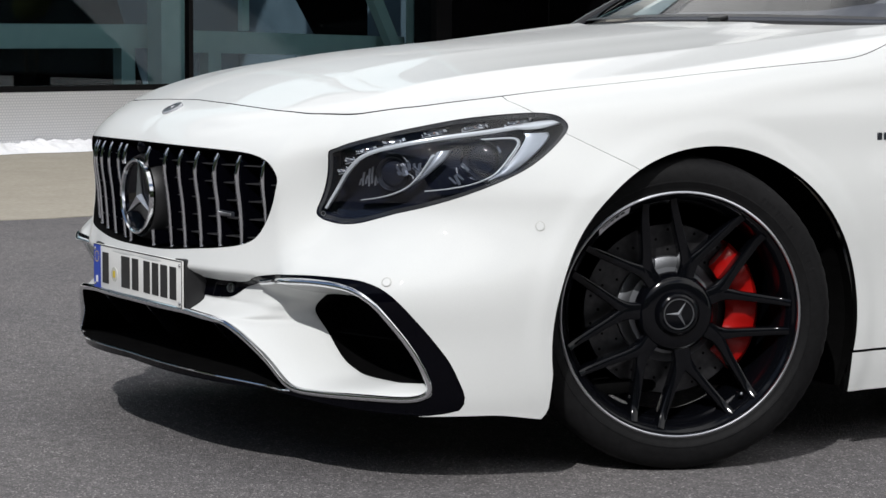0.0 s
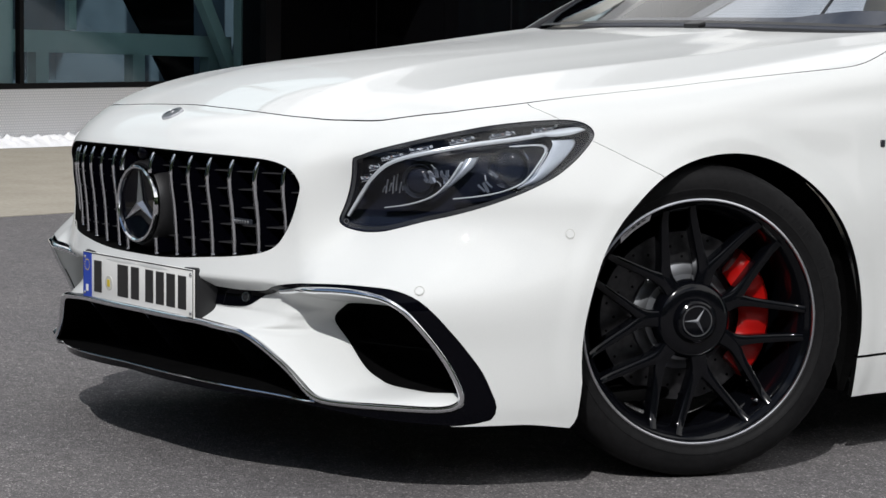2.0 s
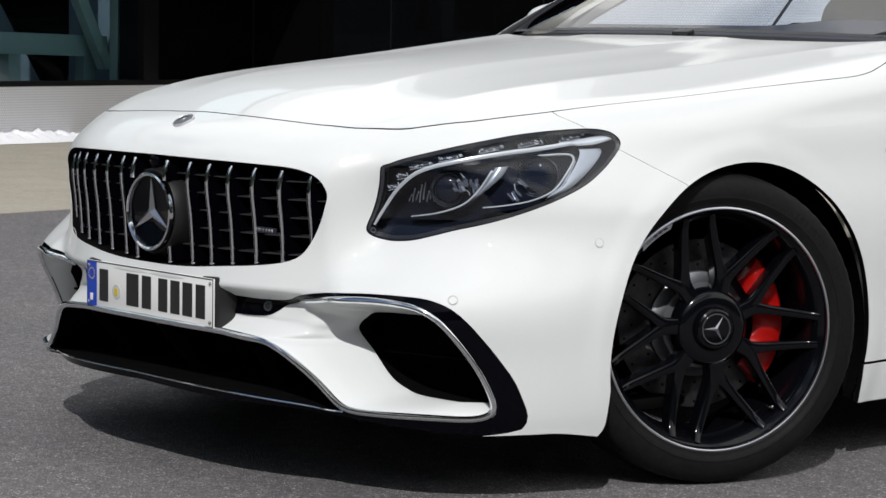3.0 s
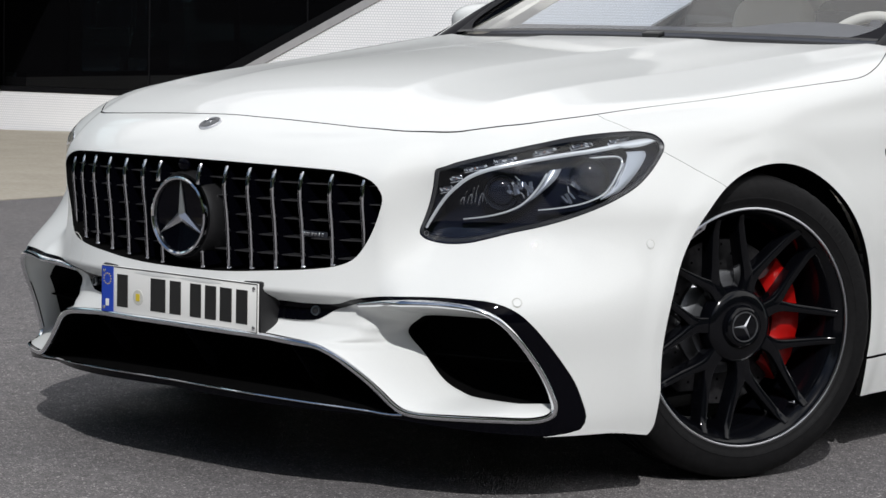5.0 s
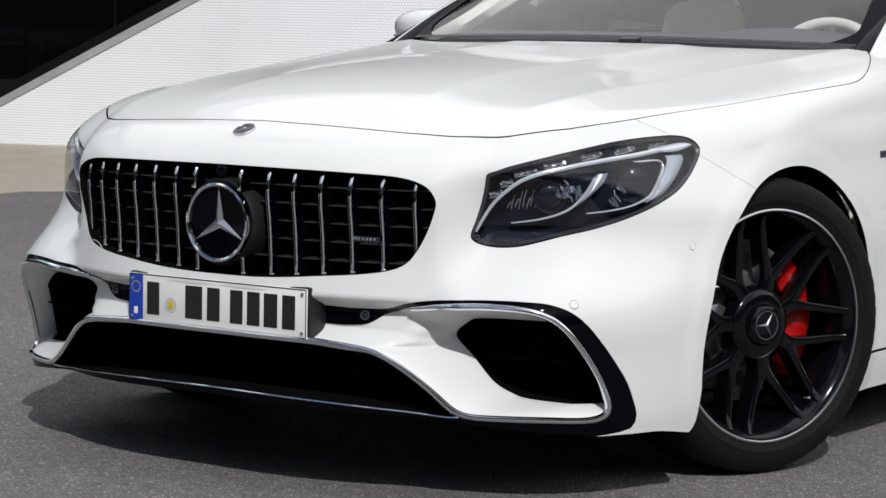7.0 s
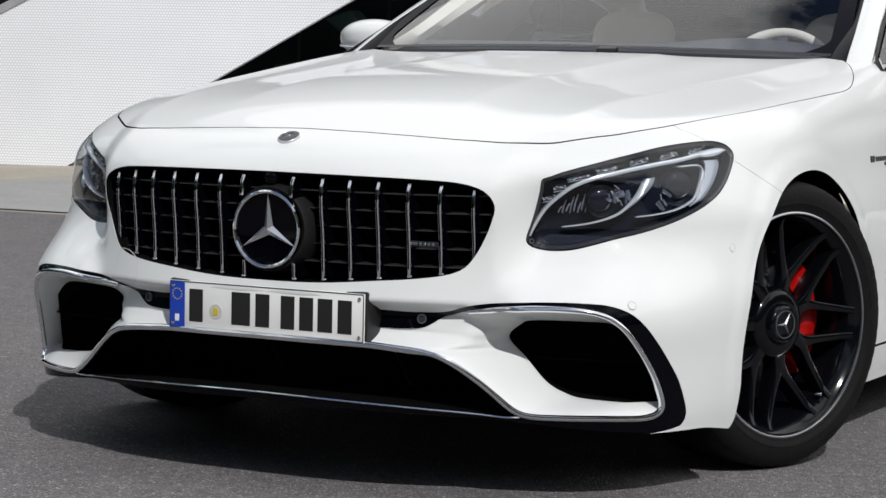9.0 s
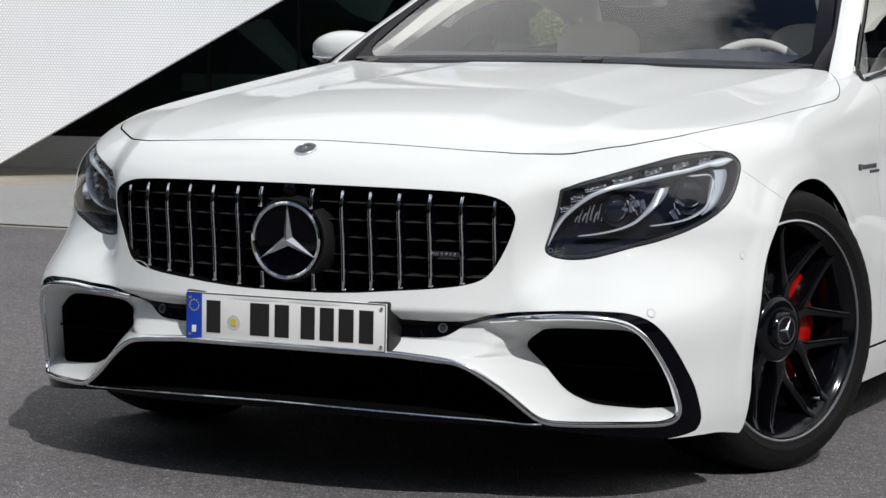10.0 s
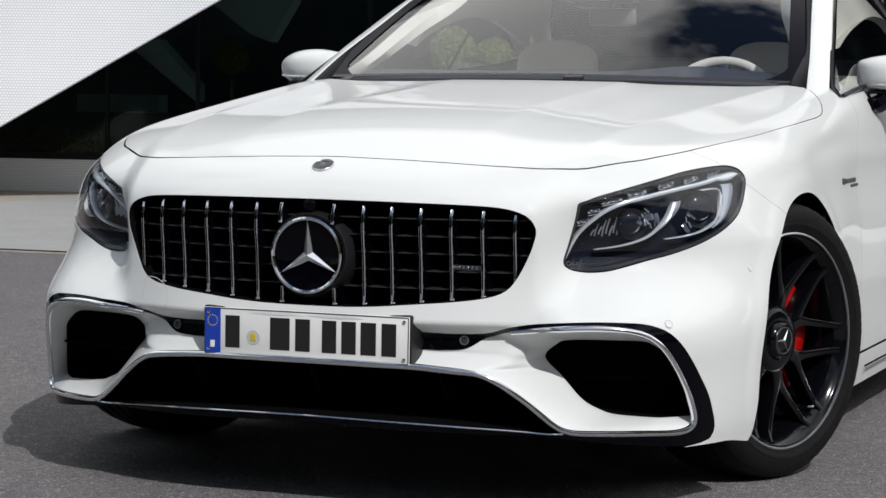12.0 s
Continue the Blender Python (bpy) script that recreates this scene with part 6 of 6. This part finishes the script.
for r in (2.48, 3.19):
    slab("post", wing_at, rect(r - 0.04, r + 0.04, 0.93, TOP), 0.90, 0.06, BEAM, side_wing)
# black slanting sheets behind the beams, standing for dark reflections in the panes
slab("dark_reflection", wing_at, [(3.51, 0.42), (12.0, 0.42), (12.0, 2.9), (4.43, 2.9)], 1.0, 0.05, DEEP_BLACK, side_wing, "black slanting sheet standing for a dark reflection in the pane")
slab("dark_reflection", wing_at, [(0.95, 0.42), (1.23, 0.42), (2.95, 2.9), (0.95, 2.9)], 1.0, 0.05, DEEP_BLACK, side_wing, "black slanting sheet standing for a dark reflection in the pane")

# ---- forecourt ----
apron = [(-6.15, -14), (-6.20, 2.2), (-6.45, 3.6), (-6.62, 5.0), (-6.92, 6.35), (-6.75, 6.62), (-4.6, 6.68), (3, 6.9), (24, 8)]
backs = [tuple(wing_at(22, 0, -0.02))[:2], tuple(wing_at(12, 0, -0.02))[:2], tuple(wing_at(6, 0, -0.02))[:2], tuple(wing_at(2, 0, -0.02))[:2], tuple(at(0.1, 0, 0.10))[:2], tuple(at(2, 0, 0.3))[:2], tuple(at(4.9, 0, 1.5))[:2], tuple(at(12, 0, 1.5))[:2], tuple(at(30, 0, 1.5))[:2]]
# the forecourt climbs a little towards the set-back plinth
RISE = (0, 0, 0, 0, 0, 0.02, 0.05, 0.05, 0.05)
lanes = []
for k in np.linspace(0, 1, 7):
    lanes.append([(ax + (bx - ax) * k, ay + (by - ay) * k, GROUND + 0.004 + rise * k) for (ax, ay), (bx, by), rise in zip(apron, backs, RISE)])
v = np.array(lanes).reshape(-1, 3)
skirt = np.array([(x, y, GROUND - 0.02) for x, y in apron])
data = (np.concatenate([skirt, v]), grid_faces(8, len(apron)))
pv = part("pavement", data, CONCRETE, None, smooth=False)
tagged(pv, "sand-coloured concrete forecourt", "pavement", kind="structure")
# greyer paving round the corner, on the same slope
left = spline([(-6.72, 6.66), (-7.30, 7.5), (-7.60, 8.6), (-7.36, 10.5), (-7.42, 11.9)], 12)
strip = []
for j, x1 in enumerate((0.0, 2.0, 6.0, 14.0, 30.0)):
    for k, (x, y) in enumerate(left):
        strip.append((x + x1, y + 0.03 * x1 + 0.15 * x1 * k / 11, GROUND + 0.013 + 0.05 * k / 11))
kp = part("paved_strip", (np.array(strip), grid_faces(5, 12)), CONCRETE_GREY, None, smooth=False)
tagged(kp, "grey concrete strip along the forecourt", "pavement", kind="structure")

# ---- old snow along the wing's foot ----
nr, nc = 900, 14
r = np.linspace(1.9, 16, nr)
rows = []
for i, rr in enumerate(r):
    wob = 0.5 + 0.5 * noise.noise(Vector((rr * 2.2, 0.3, 0)))
    height, breadth = 0.050 + 0.045 * wob + 0.03 * noise.noise(Vector((rr * 9, 4, 0))), 0.22 + 0.16 * wob
    for c in np.linspace(0, 1, nc):
        lump = 0.024 * noise.noise(Vector((rr * 17, c * 7, 1.5))) + 0.022 * noise.noise(Vector((rr * 41, c * 17, 2.5)))
        z = height * math.sin(min(1.0, c * 1.15 + 0.0) * math.pi * 0.5 + math.pi * 0.5) ** 0.7 if c < 0.87 else 0.0
        p = wing_at(rr, max(0.0, z + lump * (1 - c)) + GROUND + 0.008, -0.005 - breadth * c)
        rows.append(tuple(p))
sn = part("snow", (np.array(rows), grid_faces(nr, nc)), SNOW, None, smooth=True, flat=80)
tagged(sn, "ridge of old snow along the plinth", "snow", kind="stuff")

# ---- clipped box trees before the set-back glass ----
def leaf_ball(c, r, count, size, seed, squash=1.0):
    g = np.random.default_rng(seed)
    d = g.normal(size=(count, 3))
    d /= np.linalg.norm(d, axis=1, keepdims=True)
    rad = r * (0.80 + 0.24 * g.random(count)) * (1 + 0.05 * np.sin(d[:, 0] * 9 + d[:, 2] * 7))
    p = np.asarray(c) + d * rad[:, None] * (1, 1, squash)
    n = d + 0.7 * g.normal(size=(count, 3))
    n /= np.linalg.norm(n, axis=1, keepdims=True)
    a = np.cross(n, g.normal(size=(count, 3)))
    a /= np.linalg.norm(a, axis=1, keepdims=True)
    b = np.cross(n, a)
    s = size * (0.6 + 0.8 * g.random(count))[:, None]
    v = np.stack([p - a * s, p + b * s * 0.55, p + a * s, p - b * s * 0.55], 1).reshape(-1, 3)
    return v, [(4 * i, 4 * i + 1, 4 * i + 2, 4 * i + 3) for i in range(count)]


def box_tree(p, r, seed, label):
    base = Vector((p[0], p[1], GROUND + 0.004))
    tree = thing("box_tree", tuple(base), label, "tree", "clipped box trees")
    c = Vector((p[0], p[1], p[2]))
    part("trunk", moved(sweep(np.array([(0, 0, z) for z in np.linspace(0.3, p[2] - r * 0.5, 6)]), np.tile((1.0, 0, 0), (6, 1)), round_profile(0.022, 0.022, 8)), Matrix.Translation((p[0], p[1], 0.0))), BARK, tree)
    part("crown", leaf_ball(tuple(c), r, 2600, 0.016, seed), LEAF, tree)
    part("planter", moved(sweep(np.array([(0, 0, z) for z in (GROUND + 0.004, 0.20, 0.34, 0.36)]), np.tile((1.0, 0, 0), (4, 1)), round_profile(0.17, 0.17, 20)), Matrix.Translation((p[0], p[1], 0.0))), FRAME_BLACK, tree)


q1, q2 = at(9.37, 1.26, 1.0), at(9.69, 1.20, 1.05)
box_tree(q1, 0.185, 11, "round clipped box tree, sunlit yellow green, in a dark planter")
box_tree(q2, 0.165, 12, "round clipped box tree, sunlit yellow green, in a dark planter")

# tree and hedge set behind the glass in place of reflections in it
q3 = at(7.28, 1.20, 2.1)
box_tree(q3, 0.15, 13, "small round box tree behind dark glass, standing for a reflected one")
hv, hf = [], []
for k in range(26):
    c = at(3.9 + 2.4 * k / 25, 0.43 + 0.04 * math.sin(k * 1.7), 1.85 + 0.05 * math.sin(k * 2.9))
    one = leaf_ball(tuple(c), 0.13, 300, 0.014, 40 + k, 1.0)
    hv.append(one[0]), hf.append(one[1])
hd = part("hedge", joined(*zip(hv, hf)), LEAF, None, smooth=False)
tagged(hd, "low green hedge behind the dark glass, standing for a reflection", "hedge", kind="stuff")

# ---- far side of the yard: unseen dark trees, added to block low skylight ----
g = np.random.default_rng(9)
cl_v, cl_f = [], []
for k in range(120):
    a = radians(-150 + 190 * k / 119)
    dist = 50 + 12 * g.random()
    h = 15 + 5 * g.random()
    cv, cf = leaf_ball((dist * math.cos(a), dist * math.sin(a), h * 0.5), h * 0.30, 420, 0.9, 100 + k, 1.7)
    cl_v.append(cv), cl_f.append(cf)
    cv, cf = ball((dist * math.cos(a) * 1.03, dist * math.sin(a) * 1.03, h * 0.40), h * 0.40, 9)
    cl_v.append(cv), cl_f.append(cf)
sky_block_woods = part("sky_block_woods", joined(*zip(cl_v, cl_f)), LEAF_DARK, None, smooth=False)
tagged(sky_block_woods, "unseen belt of dark trees, added to block low skylight", "trees", kind="stuff")
